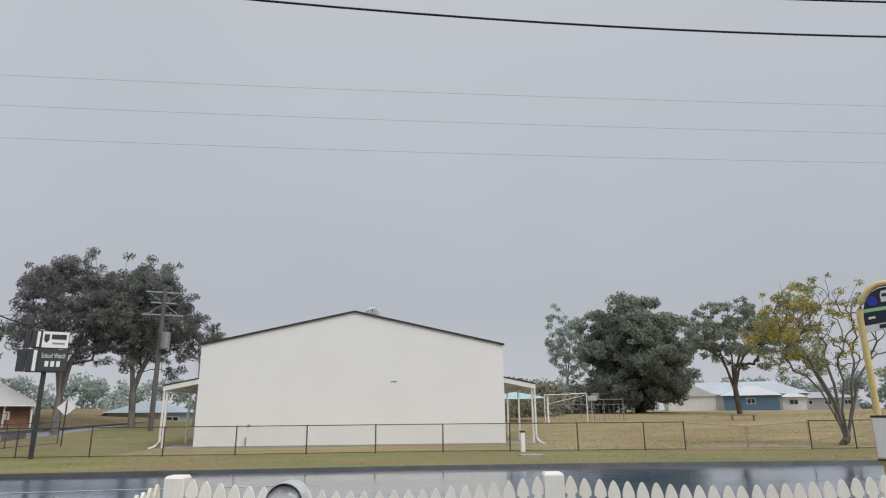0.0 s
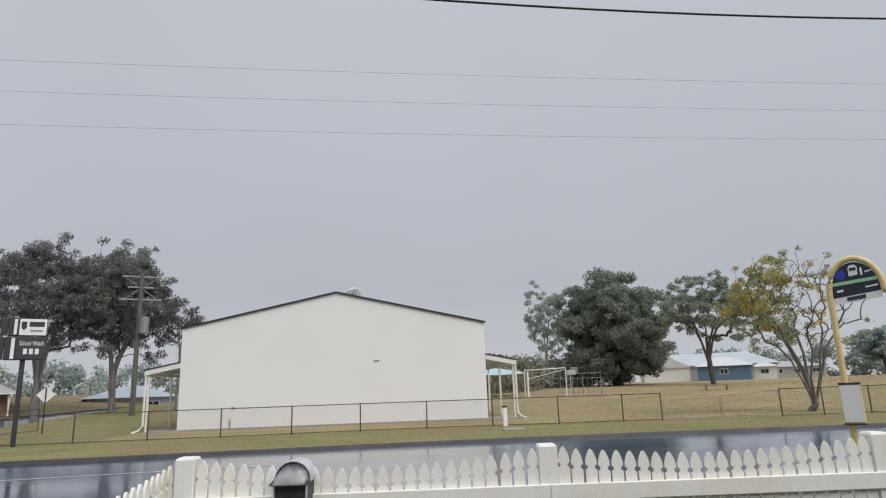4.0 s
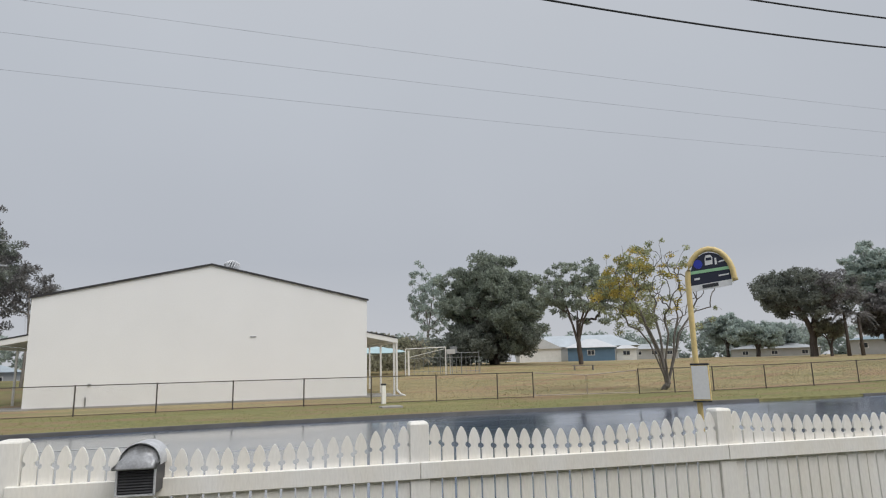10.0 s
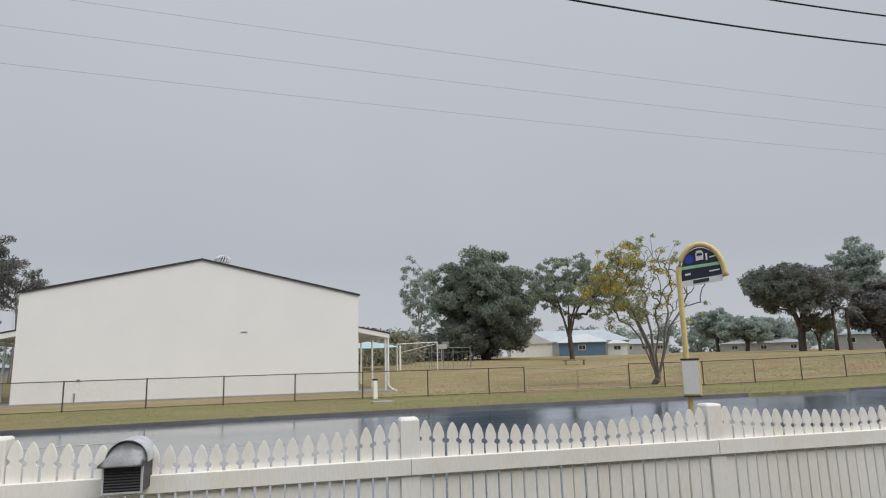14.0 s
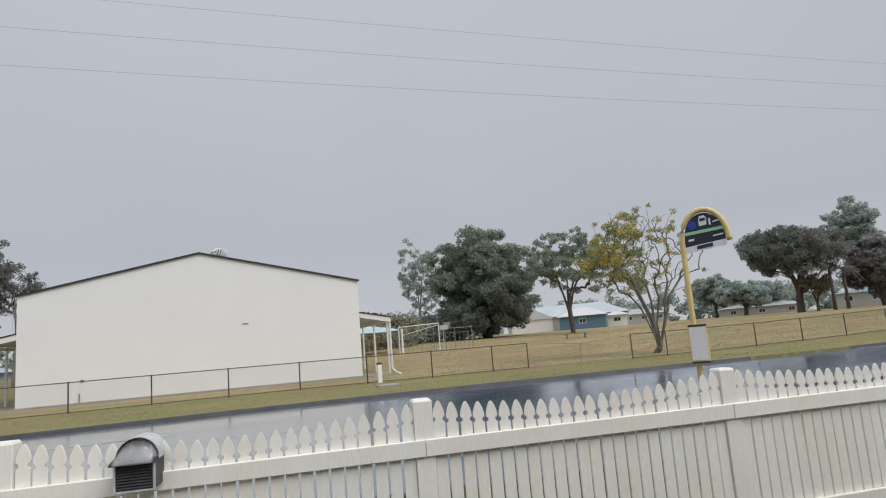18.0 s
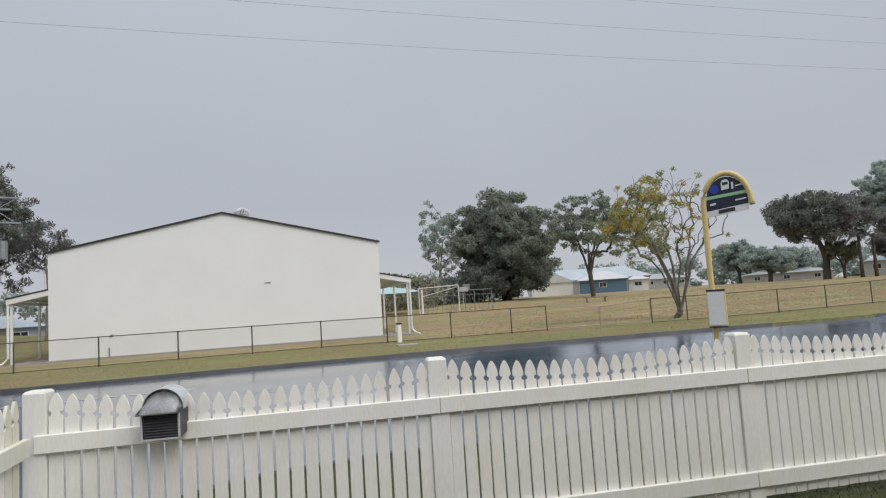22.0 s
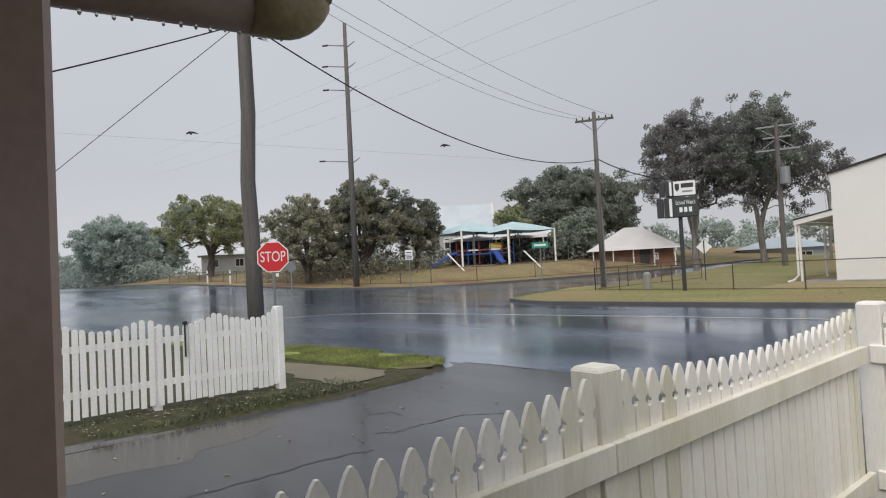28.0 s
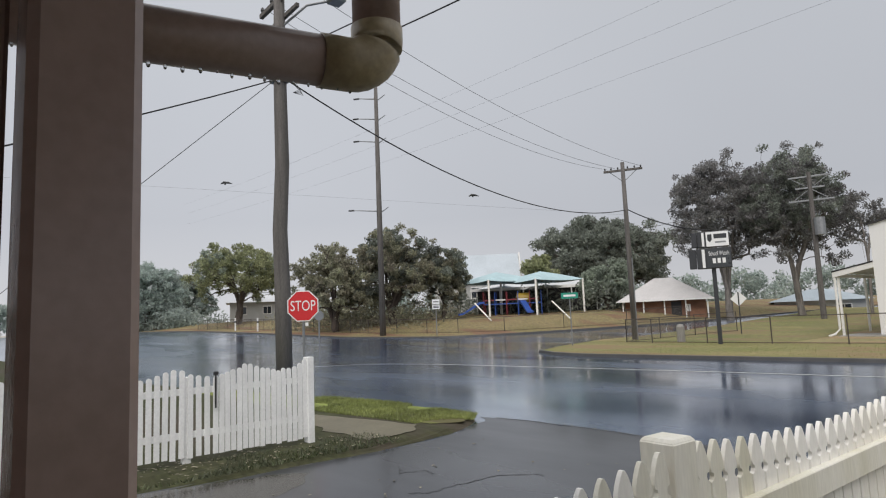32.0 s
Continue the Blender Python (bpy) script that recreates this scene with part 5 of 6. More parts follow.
def tree(label, x, y, top, width, seed, leaf_mat, bark, fork=2.0, r0=0.3, stems=4, lobes=9, clumps=150, leaves=14000, size=0.16, clump=0.62, low=0.25, droop=0.0, shell=0.62, dep=None, bare=None, tint=None, name="tree", base=None):
    """A tree up to the height top: trunk and limbs grown out to clumps of leaves, which fill uneven lobes of the crown.
    bare(p): the share of leaves that a clump keeps. tint: (material, chooser) for the clumps of another colour."""
    rng = random.Random(seed)
    nrng = np.random.default_rng(seed)
    z = land(x, y) if base is None else base
    height = top - z
    t = thing(name, label, "tree", pose(x, y, z))
    rx, ry = width / 2, (dep or width) / 2
    cz, rz = height * (1 + low) / 2, height * (1 - low) / 2
    blobs = []
    for i in range(lobes):
        a = 2 * math.pi * (i * 0.618 + rng.random() * 0.15)
        el = math.asin(min(0.98, max(-0.75, -0.7 + 1.68 * (i + 0.5) / lobes)))
        k = rng.uniform(0.50, 0.66)
        blobs.append((Vector((rx * k * math.cos(a) * math.cos(el), ry * k * math.sin(a) * math.cos(el), cz + rz * k * math.sin(el))), rng.uniform(0.34, 0.5)))
    blobs.append((Vector((0, 0, cz)), 0.5))
    targets = []
    tries = 0
    while len(targets) < clumps and tries < 60000:
        tries += 1
        c, k = blobs[rng.randrange(len(blobs))]
        d = Vector((rng.gauss(0, 1), rng.gauss(0, 1), rng.gauss(0.15, 1))).normalized() * rng.uniform(shell, 1.0)
        q = c + Vector((d.x * rx * k, d.y * ry * k, d.z * rz * k * 1.05))
        if ((q.x / rx) ** 2 + (q.y / ry) ** 2 + ((q.z - cz) / rz) ** 2) < 0.28 * shell and rng.random() < 0.75:
            continue
        if q.z < height * low or any((q - o).length < clump * 0.55 for o in targets[-80:]):
            continue
        targets.append(q)
    pts, par, rad = skeleton_of(rng, (0, 0, 0), fork, stems, targets, r0, max(0.008, r0 * 0.035), width * 0.03)
    part("trunk", limbs_mesh(pts, par, rad), bark, t)
    groups = {}
    for q in targets:
        keep = 1.0 if bare is None else bare(q, rx, height)
        if rng.random() > keep:
            continue
        m_ = tint[0] if tint and tint[1](q, rx, height, rng) else leaf_mat
        groups.setdefault(m_.name, (m_, [], []))
        groups[m_.name][1].append(tuple(q))
        groups[m_.name][2].append(clump * rng.uniform(0.55, 1.25) * (0.6 + 0.4 * keep))
    total = sum(len(g[1]) for g in groups.values())
    for m_, cen, rr in groups.values():
        part("crown", leaf_cloud(nrng, cen, rr, int(leaves * len(cen) / total), size, droop), m_, t)
    return t


def across(q):
    """How far a point lies to the street side, for trees in the school field."""
    return 0.81 * q.x - 0.59 * q.y


tree("slender pale gum tree with sparse open crown", 25.4, 91.6, 17.0, 8.2, 3, M_HAZE, M_BARKPALE, 5, 0.2, 5, 10, 120, 6500, 0.19, 0.62, 0.14, 0.5)
tree("big dense dark green rounded fig tree", 29.6, 74.4, 15.2, 15.0, 5, M_GREEN5, M_BARK, 1.4, 0.5, 6, 18, 520, 66000, 0.2, 0.92, 0.0, 0.1, shell=0.72)
tree("dark dense undergrowth round the foot of the fig tree", 29.0, 73.0, 7.2, 12.5, 6, M_GREEN1, M_BARK, 0.5, 0.2, 6, 12, 260, 20000, 0.2, 0.85, 0.0, 0.1)
tree("spreading green tree with bare lower trunk", 34.3, 61.0, 13.9, 11.2, 7, M_GREEN5, M_BARK, 3.0, 0.2, 5, 12, 190, 14000, 0.16, 0.55, 0.24, 0.2, shell=0.5)
tree("half-bare tree with yellowing leaves and upright grey limbs", 20.45, 28.2, 8.35, 8.6, 12, M_GREEN3, M_BARKGREY, 0.35, 0.115, 9, 14, 380, 13500, 0.07, 0.32, 0.2, 0.2, shell=0.3, dep=6.8,
     bare=lambda q, r, h: 0.9 if across(q) < -0.05 * r else 0.34, tint=(M_GOLD, lambda q, r, h, g: q.z > 0.45 * h and g.random() < 0.45))
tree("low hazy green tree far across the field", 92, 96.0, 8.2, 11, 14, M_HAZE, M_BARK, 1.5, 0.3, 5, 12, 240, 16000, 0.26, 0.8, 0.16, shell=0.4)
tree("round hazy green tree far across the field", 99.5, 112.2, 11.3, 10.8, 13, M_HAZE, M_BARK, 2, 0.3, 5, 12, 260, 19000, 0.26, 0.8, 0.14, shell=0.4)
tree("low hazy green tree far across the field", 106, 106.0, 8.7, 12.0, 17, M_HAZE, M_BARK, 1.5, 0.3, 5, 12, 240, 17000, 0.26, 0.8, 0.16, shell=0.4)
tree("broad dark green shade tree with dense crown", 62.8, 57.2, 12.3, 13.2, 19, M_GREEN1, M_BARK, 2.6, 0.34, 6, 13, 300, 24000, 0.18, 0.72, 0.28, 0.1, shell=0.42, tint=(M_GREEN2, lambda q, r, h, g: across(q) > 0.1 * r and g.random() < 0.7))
tree("tall gum with distance haze in its pale leaf colour", 102.6, 79.7, 21.2, 9.4, 23, M_HAZE, M_BARKPALE, 7, 0.4, 4, 9, 110, 9000, 0.4, 1.1, 0.3, 0.4)
tree("brownish dense tree mass behind the palms", 72.4, 54.0, 9.9, 7.6, 29, M_GREEN2, M_BARK, 1.5, 0.35, 5, 10, 170, 15000, 0.24, 0.8, 0.06)
tree("brownish dense tree mass behind the palms", 77.5, 50.0, 9.2, 7.6, 30, M_GREEN2, M_BARK, 1.5, 0.35, 5, 10, 150, 13000, 0.24, 0.8, 0.1)
tree("small rounded shrub tree at the field edge", 64.0, 55.9, 6.0, 4.2, 31, M_GREEN4, M_BARK, 1.2, 0.14, 4, 7, 60, 5000, 0.16, 0.5, 0.3)
tree("tall dark overhanging tree beyond the field corner", 58.8, 31.6, 14.6, 11.0, 37, M_GREEN2, M_BARK, 5.5, 0.42, 4, 10, 150, 17000, 0.2, 0.8, 0.48, 0.2)
tree("dense dark tree behind the fields", 86.0, 44.0, 10.4, 11.0, 38, M_GREEN2, M_BARK, 3, 0.4, 4, 9, 140, 12000, 0.3, 0.95, 0.2)
tree("tall gum tree with dark drooping clumps and pale limbs", -24.9, 49.4, 14.9, 9.6, 41, M_GREEN2, M_BARKPALE, 2.4, 0.23, 6, 17, 520, 46000, 0.105, 0.52, 0.2, 0.6, shell=0.25)
tree("tall gum tree with dark drooping clumps and pale limbs", -20.3, 51.4, 15.1, 9.4, 46, M_GREEN2, M_BARKPALE, 2.8, 0.23, 6, 17, 540, 48000, 0.105, 0.52, 0.16, 0.6, shell=0.25, tint=(M_GREEN1, lambda q, r, h, g: q.z > 0.45 * h and g.random() < 0.6))
tree("slim gum sapling leaning out beside the tall gums", -15.9, 52.2, 10.4, 4.6, 48, M_GREEN2, M_BARKPALE, 4.2, 0.10, 4, 8, 80, 4600, 0.105, 0.42, 0.4, 0.6, shell=0.3)
tree("huge dark green rounded tree behind the playground", -44.8, 60.6, 12.9, 16.6, 47, M_GREEN1, M_BARK, 2.2, 0.45, 6, 16, 430, 46000, 0.2, 0.86, 0.06)
tree("bright green bushy tree beside the school house", -44.6, 49.2, 8.2, 4.6, 53, M_GREEN3, M_BARK, 1.4, 0.2, 4, 8, 90, 8500, 0.18, 0.55, 0.08)
tree("dark bushy shrub tree by the hut", -35.9, 48.5, 6.3, 5.0, 59, M_GREEN5, M_BARK, 0.8, 0.2, 5, 9, 100, 9500, 0.16, 0.55, 0.04)
tree("wide leafy light green tree at the roadside", -77.2, 28.9, 12.6, 14.0, 61, M_GREEN3, M_BARK, 2.6, 0.34, 6, 16, 310, 23000, 0.18, 0.68, 0.16, shell=0.45, tint=(M_GREEN5, lambda q, r, h, g: g.random() < 0.22))
tree("dark spreading tree with low tangled crown at the roadside", -48.9, 26.9, 8.9, 7.6, 67, M_GREEN4, M_BARK, 0.9, 0.24, 7, 13, 270, 21000, 0.13, 0.48, 0.06, shell=0.5)
tree("large dark spreading tree with low tangled crown", -46.2, 31.2, 10.3, 9.0, 72, M_GREEN4, M_BARK, 0.9, 0.28, 8, 16, 380, 32000, 0.13, 0.5, 0.04, shell=0.5, tint=(M_GREEN1, lambda q, r, h, g: g.random() < 0.3))
tree("dark rounded tree at the playground corner", -44.2, 35.4, 8.4, 5.4, 73, M_GREEN1, M_BARK, 1.2, 0.2, 6, 11, 190, 16000, 0.13, 0.45, 0.04, shell=0.5, tint=(M_GREEN4, lambda q, r, h, g: g.random() < 0.4))
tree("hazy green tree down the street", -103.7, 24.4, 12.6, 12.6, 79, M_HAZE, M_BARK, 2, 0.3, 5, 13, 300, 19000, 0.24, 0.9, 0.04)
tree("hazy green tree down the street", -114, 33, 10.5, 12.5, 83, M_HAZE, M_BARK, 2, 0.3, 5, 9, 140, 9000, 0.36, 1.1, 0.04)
tree("bushy dark shrub behind the hall", 14.5, 70, 5.0, 9.0, 89, M_GREEN4, M_BARK, 0.6, 0.2, 5, 8, 110, 7000, 0.22, 0.8, 0.0)


def woods(label, a, b, height, n, seed, leaf_mat, leaves=9000, size=0.55):
    """A far belt of trees with an uneven top."""
    rng = random.Random(seed)
    cen, rad = [], []
    for i in range(n):
        u = (i + rng.random()) / n
        x, y = a[0] + (b[0] - a[0]) * u, a[1] + (b[1] - a[1]) * u
        top = height * (0.55 + 0.5 * abs(noise.noise(Vector((u * 9 + seed, 0, 0)))) + 0.2 * rng.random())
        for k in range(6):
            r = rng.uniform(1.4, 2.6)
            cen.append((x + rng.uniform(-3, 3), y + rng.uniform(-3, 3), gz(x, y) + top * (k + 0.5) / 6))
            rad.append(r)
    ob = part("far_woods", leaf_cloud(np.random.default_rng(seed), cen, rad, leaves, size), leaf_mat, None)
    return tagged(ob, label, "trees", kind="stuff")


# The far belts get their haze from the leaf colour alone.
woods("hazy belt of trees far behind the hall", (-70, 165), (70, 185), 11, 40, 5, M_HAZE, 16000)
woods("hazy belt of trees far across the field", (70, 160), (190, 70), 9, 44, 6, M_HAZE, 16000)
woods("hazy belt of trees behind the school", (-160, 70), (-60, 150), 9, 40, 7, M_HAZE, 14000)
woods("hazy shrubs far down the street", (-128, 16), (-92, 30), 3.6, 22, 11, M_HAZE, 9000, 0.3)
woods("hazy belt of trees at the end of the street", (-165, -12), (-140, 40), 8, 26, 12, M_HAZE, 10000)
woods("dark shrubs behind the hall walkway", (4, 62), (15, 67), 3.2, 14, 13, M_GREEN4, 6000, 0.25)
woods("dark hedge of shrubs behind the ball court", (8, 72), (26, 76), 3.6, 16, 8, M_GREEN1, 6000, 0.3)
woods("dark shrubs under the roadside trees", (-58, 29), (-44, 33.5), 2.6, 20, 9, M_GREEN4, 8000, 0.16)
woods("dark shrubs behind the playground", (-50, 40), (-33, 53), 3.0, 18, 10, M_GREEN1, 7000, 0.2)


def palm(x, y, h, seed, label):
    rng = random.Random(seed)
    t = thing("palm_tree", label, "tree", pose(x, y, land(x, y)), "palms")
    part("trunk", tb([(0, 0, -0.3), (0.05, 0, h * 0.5), (0, 0, h)], [0.22, 0.16, 0.14], 8), M_BARK, t, smooth=True)
    for k in range(14):
        a = 2 * math.pi * k / 14 + rng.uniform(-0.2, 0.2)
        up, ln = rng.uniform(-0.1, 0.9), rng.uniform(1.5, 2.0)
        bm = bmesh.new()
        spine = [Vector((math.cos(a) * ln * u, math.sin(a) * ln * u, h + up * u * ln * 0.9 - 1.15 * u * u * ln)) for u in (0, 0.25, 0.5, 0.75, 1.0)]
        tube(bm, spine, [0.03, 0.025, 0.02, 0.015, 0.006], 4)
        sd_ = Vector((-math.sin(a), math.cos(a), 0))
        for j in range(18):
            u = (j + 1) / 19
            i = min(3, int(u * 4))
            p = spine[i].lerp(spine[i + 1], u * 4 - i)
            for s in (-1, 1):
                q = p + (sd_ * s * 0.45 + Vector((math.cos(a) * 0.2, math.sin(a) * 0.2, -0.22))) * (1 - 0.5 * abs(u - 0.4))
                w = Vector((math.cos(a), math.sin(a), 0)) * 0.035
                bm.faces.new([bm.verts.new(v) for v in (p - w, p + w, q)])
        part("frond", bm, M_GREEN2, t)
    return t


palm(66.2, 44.7, 5.6, 1, "palm tree with drooping fronds at the field edge")
palm(63.9, 53.6, 4.9, 2, "palm tree with drooping fronds at the field edge")
palm(65.1, 52.9, 4.7, 3, "palm tree with drooping fronds at the field edge")


# ---- buildings in the distance ----
def hip_roof(x0, x1, y0, y1, z0, z1, inset):
    bm = bmesh.new()
    c = [bm.verts.new(p) for p in ((x0, y0, z0), (x1, y0, z0), (x1, y1, z0), (x0, y1, z0))]
    ym = (y0 + y1) / 2
    r = [bm.verts.new((x0 + inset, ym, z1)), bm.verts.new((x1 - inset, ym, z1))]
    for f in ((c[0], c[1], r[1], r[0]), (c[1], c[2], r[1]), (c[2], c[3], r[0], r[1]), (c[3], c[0], r[0]), (c[3], c[2], c[1], c[0])):
        bm.faces.new(f)
    return bm


def house(label, x, y, w, d, wall_h, roof_h, wall_mat, roof_mat, ang=0, wins=3, gable=False, dz=0.0):
    z = land(x, y) + dz
    h = thing("house", label, "house", pose(x, y, z, 0, 0, ang))
    part("wall", bx(-w / 2, w / 2, -d / 2, d / 2, -0.5, wall_h), wall_mat, h)
    if gable:
        bm = plate([(-d / 2 - 0.4, wall_h - 0.1), (d / 2 + 0.4, wall_h - 0.1), (0, wall_h + roof_h)], w + 0.6)
        bm.transform(pose(w / 2 + 0.3, 0, 0, 0, 0, 90))
        part("roof", bm, roof_mat, h)
    else:
        part("roof", hip_roof(-w / 2 - 0.5, w / 2 + 0.5, -d / 2 - 0.5, d / 2 + 0.5, wall_h, wall_h + roof_h, min(d / 2 + 0.5, w * 0.45)), roof_mat, h)
    for i in range(wins):
        xw = -w / 2 + w * (i + 0.5) / wins
        wd = part("window", bx(xw - 0.6, xw + 0.6, -d / 2 - 0.04, -d / 2 + 0.02, wall_h * 0.42, wall_h * 0.82), M_WHITE, h)
        part("pane", bx(xw - 0.52, xw - 0.03, -d / 2 - 0.06, -d / 2 - 0.042, wall_h * 0.46, wall_h * 0.78), M_GLASS, wd)
        part("pane", bx(xw + 0.03, xw + 0.52, -d / 2 - 0.06, -d / 2 - 0.042, wall_h * 0.46, wall_h * 0.78), M_GLASS, wd)
    return h


house("white low cottage with pale gabled roof beyond the field", 48.0, 99.0, 4.6, 7, 2.3, 1.9, M_WHITE, M_ROOF, -118, 0, gable=True)
house("blue weatherboard house with pale metal roof", 55.9, 95.3, 7.6, 8, 2.2, 1.5, M_BLUEWALL, M_ROOF, -32, 1)
house("small white shed beside the blue house", 60.8, 92.4, 3.2, 4, 1.9, 0.6, M_WHITE, M_ROOF, -32, 1)
house("long pale house with broad grey roof behind the blue house", 59.0, 106.0, 22.0, 9, 2.6, 2.2, M_PALE, M_ROOFPALE, -32, 5)
house("long pale house beyond the field", 84, 122, 16, 9, 2.2, 1.2, M_PALE, M_ROOFGREY, -38, 5)
house("long pale house beyond the field", 104, 104, 16, 9, 2.2, 1.0, M_PALE, M_ROOFGREY, -45, 3, dz=-0.6)
house("low grey house beyond the palms", 96, 68, 18, 9, 2.2, 1.0, M_PALE, M_ROOFBLUE, -55, 5)
house("low pale house behind the gum trees", -24.2, 66, 7.5, 6, 2.0, 1.1, M_PALE, M_ROOFSLATE, 20, 2, dz=-1.7)
house("pale house down the street behind trees", -88, 37, 10, 8, 3.0, 1.2, M_PALE, M_ROOF, 70, 3, dz=-0.4)
house("plain pale house of the neighbour behind the white fence", -16.2, -7.2, 9.0, 8.0, 2.9, 1.8, M_PALE, M_ROOF, 0, 3)
hut = house("low brick school hut with broad white hip roof", -30.7, 49.5, 6.4, 5.6, 1.5, 0.6, M_BRICK, M_ROOFWARM, 31.5, 0, dz=0.85 - land(-30.7, 49.5))
part("eave_roof", hip_roof(-3.85, 3.85, -3.6, 3.6, 1.5, 3.5, 3.1), M_ROOFWARM, hut, "broad pale veranda eave")
for i in range(5):
    part("post", bx(-3.4 + i * 1.66, -3.3 + i * 1.66, -3.3, -3.2, -0.5, 1.55), M_WHITE, hut)
part("gutter", bx(-3.85, 3.85, -3.66, -3.58, 1.44, 1.53), M_WHITE, hut)
part("door", bx(0.5, 1.3, -2.86, -2.8, -0.3, 1.35), M_TRIM, hut)
part("notice", bx(1.7, 2.0, -2.85, -2.81, 0.5, 1.1), M_SIGNW, hut)
# Near-black walls carry the shade inside the verandah as colour.
block = house("low school block with white verandah roof, its inner shade in near-black walls", -43.2, 47.0, 12.0, 5.0, 2.3, 0.8, M_TRIM, M_ROOF, 38, 0)
part("fascia", bx(-6.5, 6.5, -3.05, -2.98, 2.15, 2.42), M_WHITE, block)
for i in range(6):
    part("post", bx(-5.9 + i * 2.3, -5.78 + i * 2.3, -2.95, -2.83, -0.5, 2.3), M_WHITE, block)
sh = house("pale-roofed timber school house with white gable", -52.5, 47.0, 9.0, 7.0, 3.2, 3.2, M_PALE, M_ROOFPALE, 47, 3, gable=True, dz=0.1)
part("gable_wall", plate([(-3.5, 3.1), (3.5, 3.1), (0, 6.25)], 0.06), M_WHITE, sh, "white boarded gable", m=pose(4.86, 0, 0, 0, 0, 90))
for i in range(5):
    part("gable_louvre", bx(4.88, 4.93, -0.55 + i * 0.25, -0.42 + i * 0.25, 3.5, 4.5), M_GLASS, sh)
part("barge_board", tb([(4.95, -3.9, 3.0), (4.95, 0, 6.45), (4.95, 3.9, 3.0)], 0.09, 4), M_WHITE, sh)


# ---- playground ----
def shade_sail(px, py, w, d, z_low, z_high, ang, label):
    z = land(px, py)
    s = thing("shade_structure", label, "shade structure", pose(px, py, z, 0, 0, ang), "shade structures")
    bm = bmesh.new()
    n = 8
    grid = []
    for i in range(n + 1):
        row = []
        for j in range(n + 1):
            u, v = i / n * 2 - 1, j / n * 2 - 1
            k = max(abs(u), abs(v))
            zz = z_low + (z_high - z_low) * (1 - k) ** 0.85 - 0.12 * (1 - (u * v) ** 2) * (k ** 6)
            row.append(bm.verts.new((u * w / 2, v * d / 2, zz)))
        grid.append(row)
    for a, b in zip(grid, grid[1:]):
        for j in range(n):
            bm.faces.new((a[j], b[j], b[j + 1], a[j + 1]))
    part("canopy", bm, M_CYAN, s)
    for sx in (-1, 1):
        for sy in (-1, 1):
            part("post", tb([(sx * w * 0.485, sy * d * 0.485, -0.5), (sx * w * 0.485, sy * d * 0.485, z_low + 0.05)], 0.09, 8), M_CREAM, s)
    return s


shade_sail(-42.7, 40.7, 5.5, 5.5, 3.05, 4.0, -10, "turquoise peaked shade sail on cream posts")
shade_sail(-39.1, 42.9, 5.5, 5.5, 2.95, 3.85, -10, "turquoise peaked shade sail on cream posts")
shade_sail(10.4, 56.0, 5.5, 5.0, 2.0, 2.6, 0, "turquoise shade roof behind the hall walkway")
pgx, pgy = -40.6, 40.6
play = thing("play_tower", "colourful playground frame with slides under the shade sails", "playground", pose(pgx, pgy, land(pgx, pgy), 0, 0, 42))
M_PBLUE = mat("blue_play_plastic", (0.04, 0.10, 0.38), 0.4, 0.06, 3, 30, 0.0)
M_PYEL = mat("yellow_play_plastic", (0.55, 0.36, 0.05), 0.4, 0.06, 3, 30, 0.0)
M_PRED = mat("maroon_play_plastic", (0.25, 0.05, 0.06), 0.4, 0.06, 3, 30, 0.0)
part("deck", bx(-2.6, 2.6, -0.9, 0.9, 0.95, 1.05), M_PBLUE, play)
for i in range(6):
    for sy in (-0.9, 0.9):
        part("post", tb([(-2.6 + i * 1.04, sy, -0.4), (-2.6 + i * 1.04, sy, 2.1)], 0.05, 6), M_PBLUE if i % 2 else M_PRED, play)
part("slide", plate([(0, 1.05), (0.35, 1.05), (2.0, 0.15), (2.4, 0.1), (2.4, 0.25), (2.0, 0.3), (0.4, 1.25), (0, 1.25)], 0.5), M_PBLUE, play, "blue slide", m=pose(-2.6, -1.2, 0, 0, 0, 200))
part("slide", plate([(0, 1.05), (0.35, 1.05), (2.0, 0.15), (2.4, 0.1), (2.4, 0.25), (2.0, 0.3), (0.4, 1.25), (0, 1.25)], 0.5), M_PBLUE, play, "blue slide", m=pose(0.6, -1.0, 0, 0, 0, -70))
part("barrel_tunnel", tb([(0.4, 0, 1.5), (1.6, 0, 1.5)], 0.45, 12), M_PYEL, play, "yellow tunnel barrel")
for i in range(5):
    part("panel_bar", bx(-2.5 + i, -1.6 + i, -0.93, -0.88, 1.3, 1.42), M_SIGNW if i % 2 else M_PRED, play)
chain_fence([(x, lerp_table(x, LEFT_KERB) + 2.6) for x in (-49, -46.5, -44, -41.5, -39, -36.6, -34.2, -31.8, -29.4, -27)], 1.1, "dark chain-link fence along the playground bank", "playground fence")
chain_fence([(-80.0 + 3.1 * i, lerp_table(-80.0 + 3.1 * i, LEFT_KERB) + 2.6) for i in range(11)], 1.1, "dark chain-link fence along the roadside bank", "roadside fence")
for bxx, byy in ((-37.9, 34.6), (-33.2, 38.8)):
    br = thing("fence_brace", "pale slanting timber stay on the bank", "brace", pose(bxx, byy, land(bxx, byy), 0, 0, 25), "fence braces")
    part("rail", tb([(-0.9, 0, 1.5), (0.6, -0.2, 0.0)], 0.06, 6), M_CREAM, br)

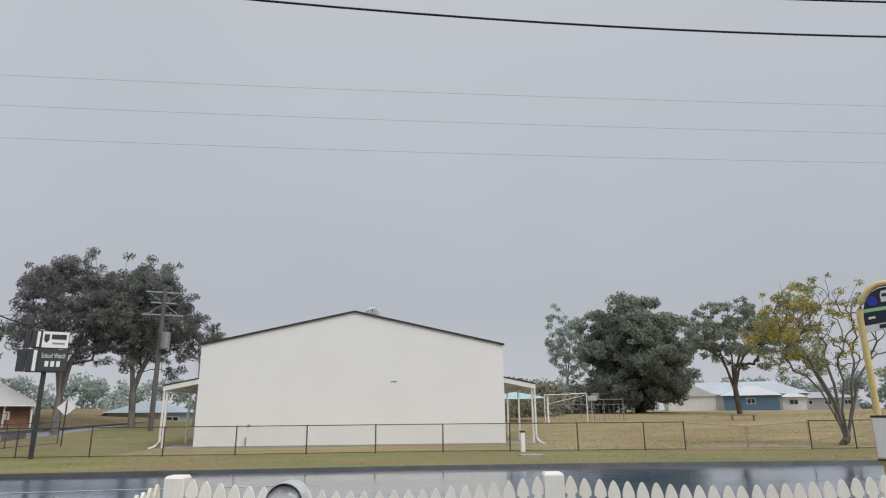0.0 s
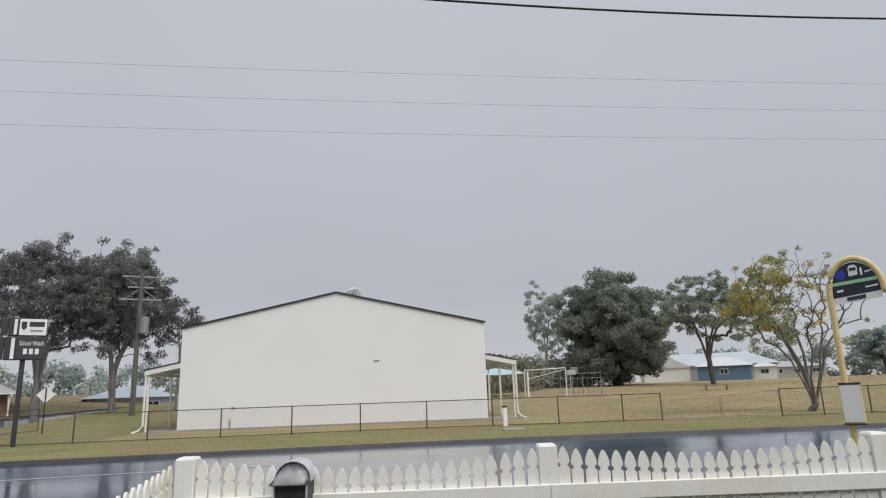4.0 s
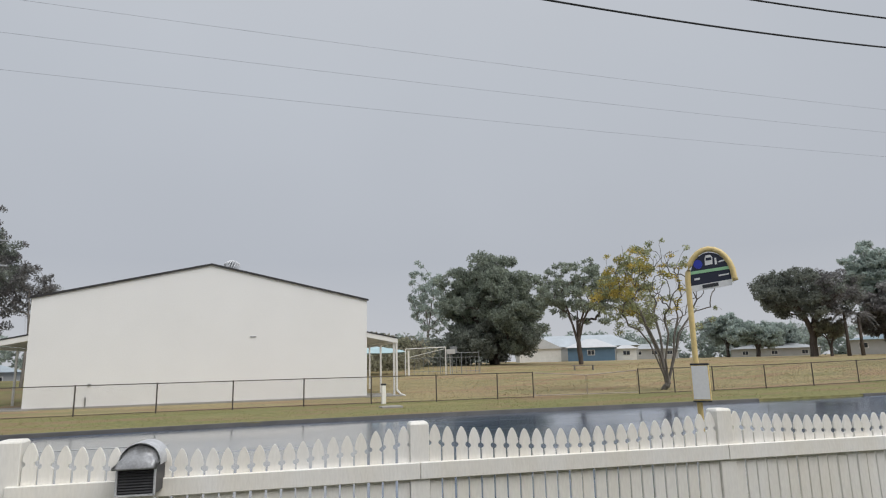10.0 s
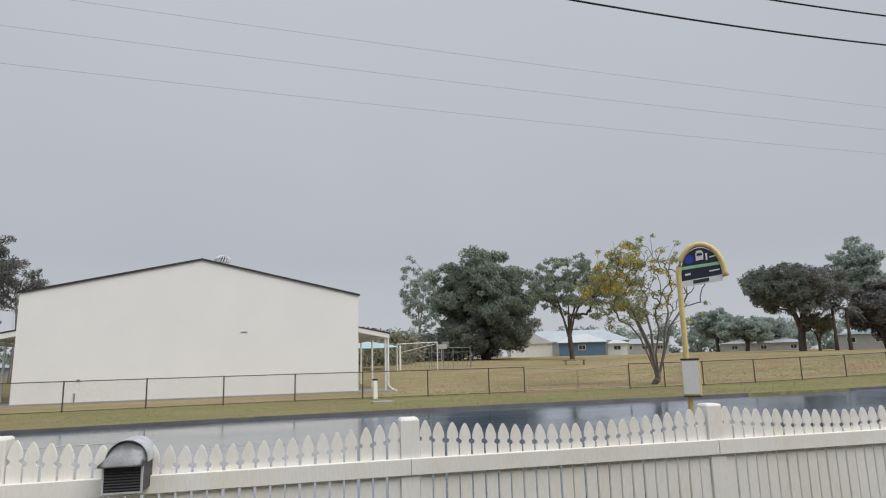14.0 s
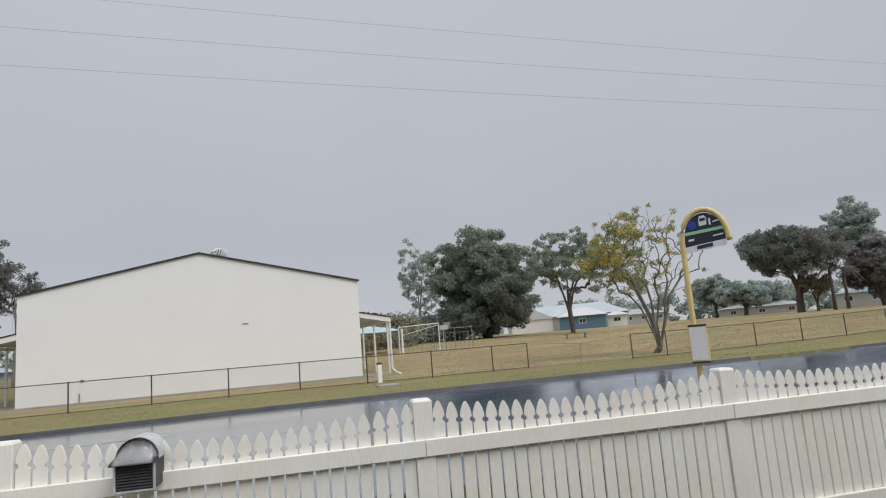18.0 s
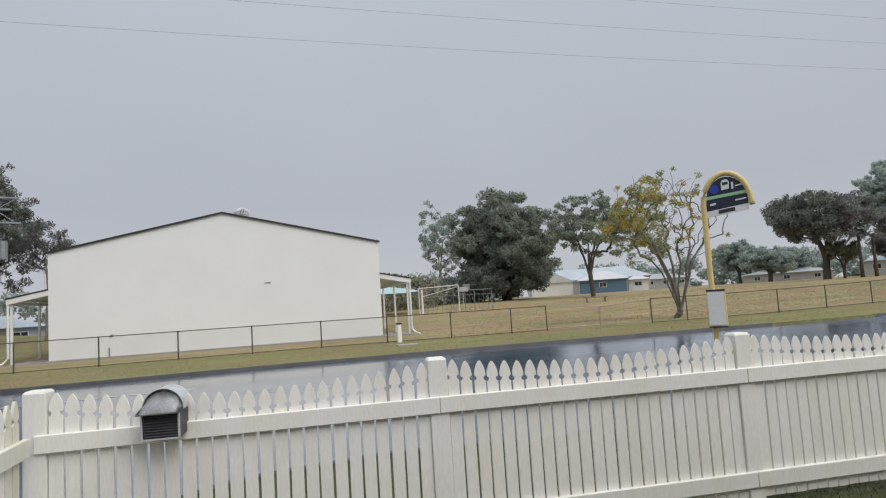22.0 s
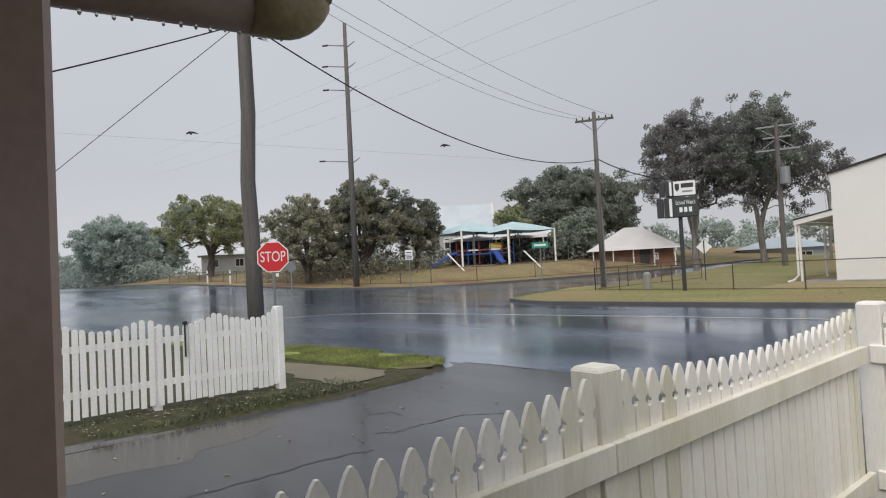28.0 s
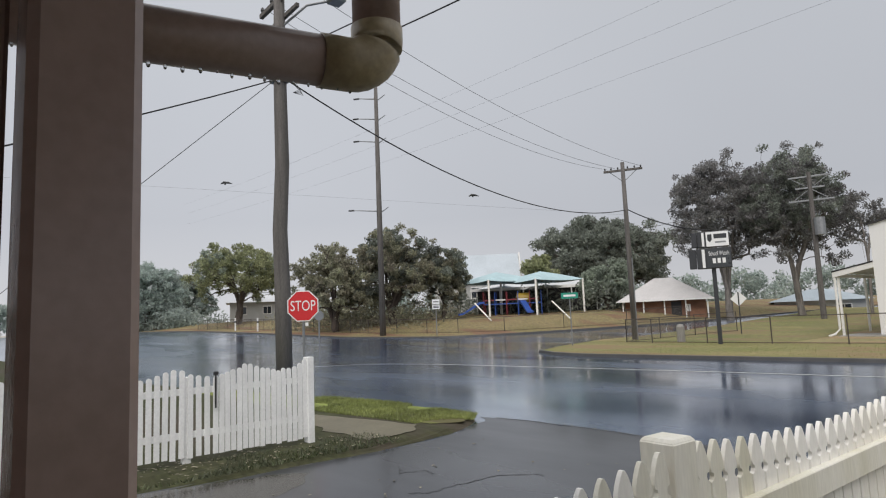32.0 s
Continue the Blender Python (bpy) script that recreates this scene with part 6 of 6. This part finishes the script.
# ball cage and goal behind the hall
cage = thing("ball_court_frame", "white and grey steel goal frames on a ball court", "goal frame", pose(15.4, 53.2, gz(15.4, 53.2), 0, 0, -15))
for i in range(17):
    part("picket", tb([(-2.7 + i * 0.42, 0.5, -0.3), (-2.7 + i * 0.42, 0.5, 1.45)], 0.018, 6), M_GALV, cage)
for z_ in (0.25, 1.45):
    part("rail", tb([(-2.7, 0.5, z_), (4.02, 0.5, z_)], 0.022, 6), M_GALV, cage)
part("goal_bar", tb([(-2.6, -0.8, 2.25), (0.9, -0.8, 2.35)], 0.045, 6), M_WHITE, cage)
part("goal_post", tb([(-2.6, -0.8, -0.3), (-2.6, -0.8, 2.25)], 0.045, 6), M_WHITE, cage)
part("goal_post", tb([(0.9, -0.8, -0.3), (0.9, -0.8, 2.35)], 0.045, 6), M_WHITE, cage)
part("goal_stay", tb([(-2.4, -0.8, 1.5), (0.8, -0.8, 2.2)], 0.03, 6), M_WHITE, cage)
part("goal_post", tb([(0.45, 0.4, -0.3), (0.45, 0.4, 2.1)], 0.035, 6), M_GALV, cage)
for x_ in (1.5, 2.35, 3.9):
    part("frame_post", tb([(x_, 0.3, -0.3), (x_, 0.3, 1.85)], 0.035, 6), M_GALV, cage)
part("frame_bar", tb([(1.5, 0.3, 1.85), (3.9, 0.3, 1.85)], 0.03, 6), M_GALV, cage)
part("backboard", bx(1.0, 1.75, -0.5, -0.44, 1.75, 2.15, bevel=0.01), M_PALE, cage)
part("backboard", bx(1.35, 2.0, 0.36, 0.42, 1.9, 2.4, bevel=0.01), M_GALV, cage)
part("hoop_pole", tb([(1.3, -0.4, -0.3), (1.3, -0.4, 2.1)], 0.04, 6), M_PALE, cage)

bench = thing("picnic_bench", "low timber bench in the field", "bench", pose(28.0, 49.5, gz(28, 49.5), 0, 0, -20))
part("seat", bx(-1.0, 1.0, -0.2, 0.2, 0.40, 0.46), M_BARKPALE, bench)
for s in (-0.8, 0.8):
    part("leg", bx(s - 0.05, s + 0.05, -0.15, 0.15, -0.2, 0.40), M_BARKPALE, bench)


# ---- porch round the camera ----
def setting(name, bm, material, label, category):
    return tagged(part(name, bm, material), label, category, kind="structure")


# Unseen slab, wall, ceiling and roof, added for light and reflections only.
setting("porch_floor", bx(-1.45, 6.0, -1.8, 0.9, -0.1, 0.03), M_CONC, "unseen plain concrete porch slab", "floor")
setting("wall_house", bx(-1.45, 6.0, -2.0, -1.8, 0.0, 2.6), M_BRICK, "unseen brick wall added behind the porch", "wall")
setting("ceiling", bx(-1.7, 6.2, -2.0, 0.62, 2.62, 2.70), M_WHITE, "unseen white ceiling added over the porch", "ceiling")
setting("house_roof", hip_roof(-1.95, 7.0, -9.0, 0.72, 2.72, 4.6, 3.5), M_ROOFBLUE, "unseen metal roof added above the porch", "roof")
col = thing("veranda_post", "dark brown steel veranda post with glossy enamel", "post", pose(-1.205, COLY, 0))
part("shaft", bx(-0.078, 0.045, -0.045, 0.0475, 0.03, 2.62, bevel=0.009), M_BROWN, col)
part("base_plate", bx(-0.08, 0.08, -0.08, 0.08, 0.03, 0.04), M_BROWN, col)
brd = thing("screen_board", "dark brown upright screen board beside the post", "board", pose(-1.285, COLY - 0.141, 0))
part("board", bx(-0.02, 0.02, 0.046, 0.089, 0.03, 2.62, bevel=0.004), M_BROWN, brd)
# Dark panel added where only shade fills the gap behind the slats.
brd2 = thing("gap_shade_panel", "dark brown panel standing for the shade behind the slats", "screen", pose(-1.76, 0.0, 0))
part("panel", bx(-0.02, 0.02, -0.75, 0.075, 0.03, 2.62, bevel=0.004), M_BROWN, brd2)
lattice_ = thing("slatted_screen", "cream diagonal slats in front of the dark shade panel", "screen", pose(-1.66, 0.0, 0))
for z0 in (2.19, 1.91, 1.63, 1.35, 1.07):
    bm = bmesh.new()
    quad = [(-0.12, z0 + 0.59), (0.066, z0), (0.066, z0 - 0.038), (-0.12, z0 + 0.54)]
    fr, bk = [bm.verts.new((0.01, y_, z_)) for y_, z_ in quad], [bm.verts.new((-0.08, y_, z_)) for y_, z_ in quad]
    bm.faces.new(fr), bm.faces.new(bk[::-1])
    for k in range(4):
        bm.faces.new((fr[k], bk[k], bk[(k + 1) % 4], fr[(k + 1) % 4]))
    bmesh.ops.recalc_face_normals(bm, faces=bm.faces)
    part("slat", bm, M_CREAM, lattice_)

dp = thing("downpipe", "brown plastic downpipe with tan elbow and hanging raindrops", "downpipe", pose(0, 0, 0))
A_, B_ = Vector((-1.93, -0.16, 2.243)), Vector((-1.733, 0.762, 2.243))
PR = 0.057
part("pipe", tb([A_, B_], PR, 24), M_PIPE, dp, smooth=True)
el = [B_]
dirv = (B_ - A_).normalized()
for k in range(1, 9):
    a = math.pi / 2 * k / 8
    el.append(B_ + dirv * 0.07 * math.sin(a) + Vector((0, 0, 0.07 * (1 - math.cos(a)))))
elbow = part("elbow", tb([B_ - dirv * 0.07, B_] + el[1:] + [el[-1] + Vector((0, 0, 0.03))], PR + 0.004, 24), M_PIPE2, dp, "tan weathered elbow", smooth=True)
part("riser", tb([el[-1] + Vector((0, 0, 0.02)), el[-1] + Vector((0, 0, 0.5))], PR, 24), M_PIPE, dp, smooth=True)
for k in range(26):
    q = A_.lerp(B_, 0.15 + 0.85 * k / 25) + Vector((random.uniform(-0.006, 0.006), 0, -PR))
    r = random.uniform(0.0022, 0.005)
    part("raindrop", tb([q + Vector((0, 0, 0.002)), q + Vector((0, 0, -r)), q + Vector((0, 0, -2.2 * r)), q + Vector((0, 0, -2.6 * r))], [r * 0.8, r, r * 0.7, r * 0.1], 6), M_WATER, dp, smooth=True)

gut = setting("gutter", bx(-1.95, 7.0, 0.72, 0.83, 2.60, 2.73), M_BROWN, "brown roof gutter at the eave", "gutter")
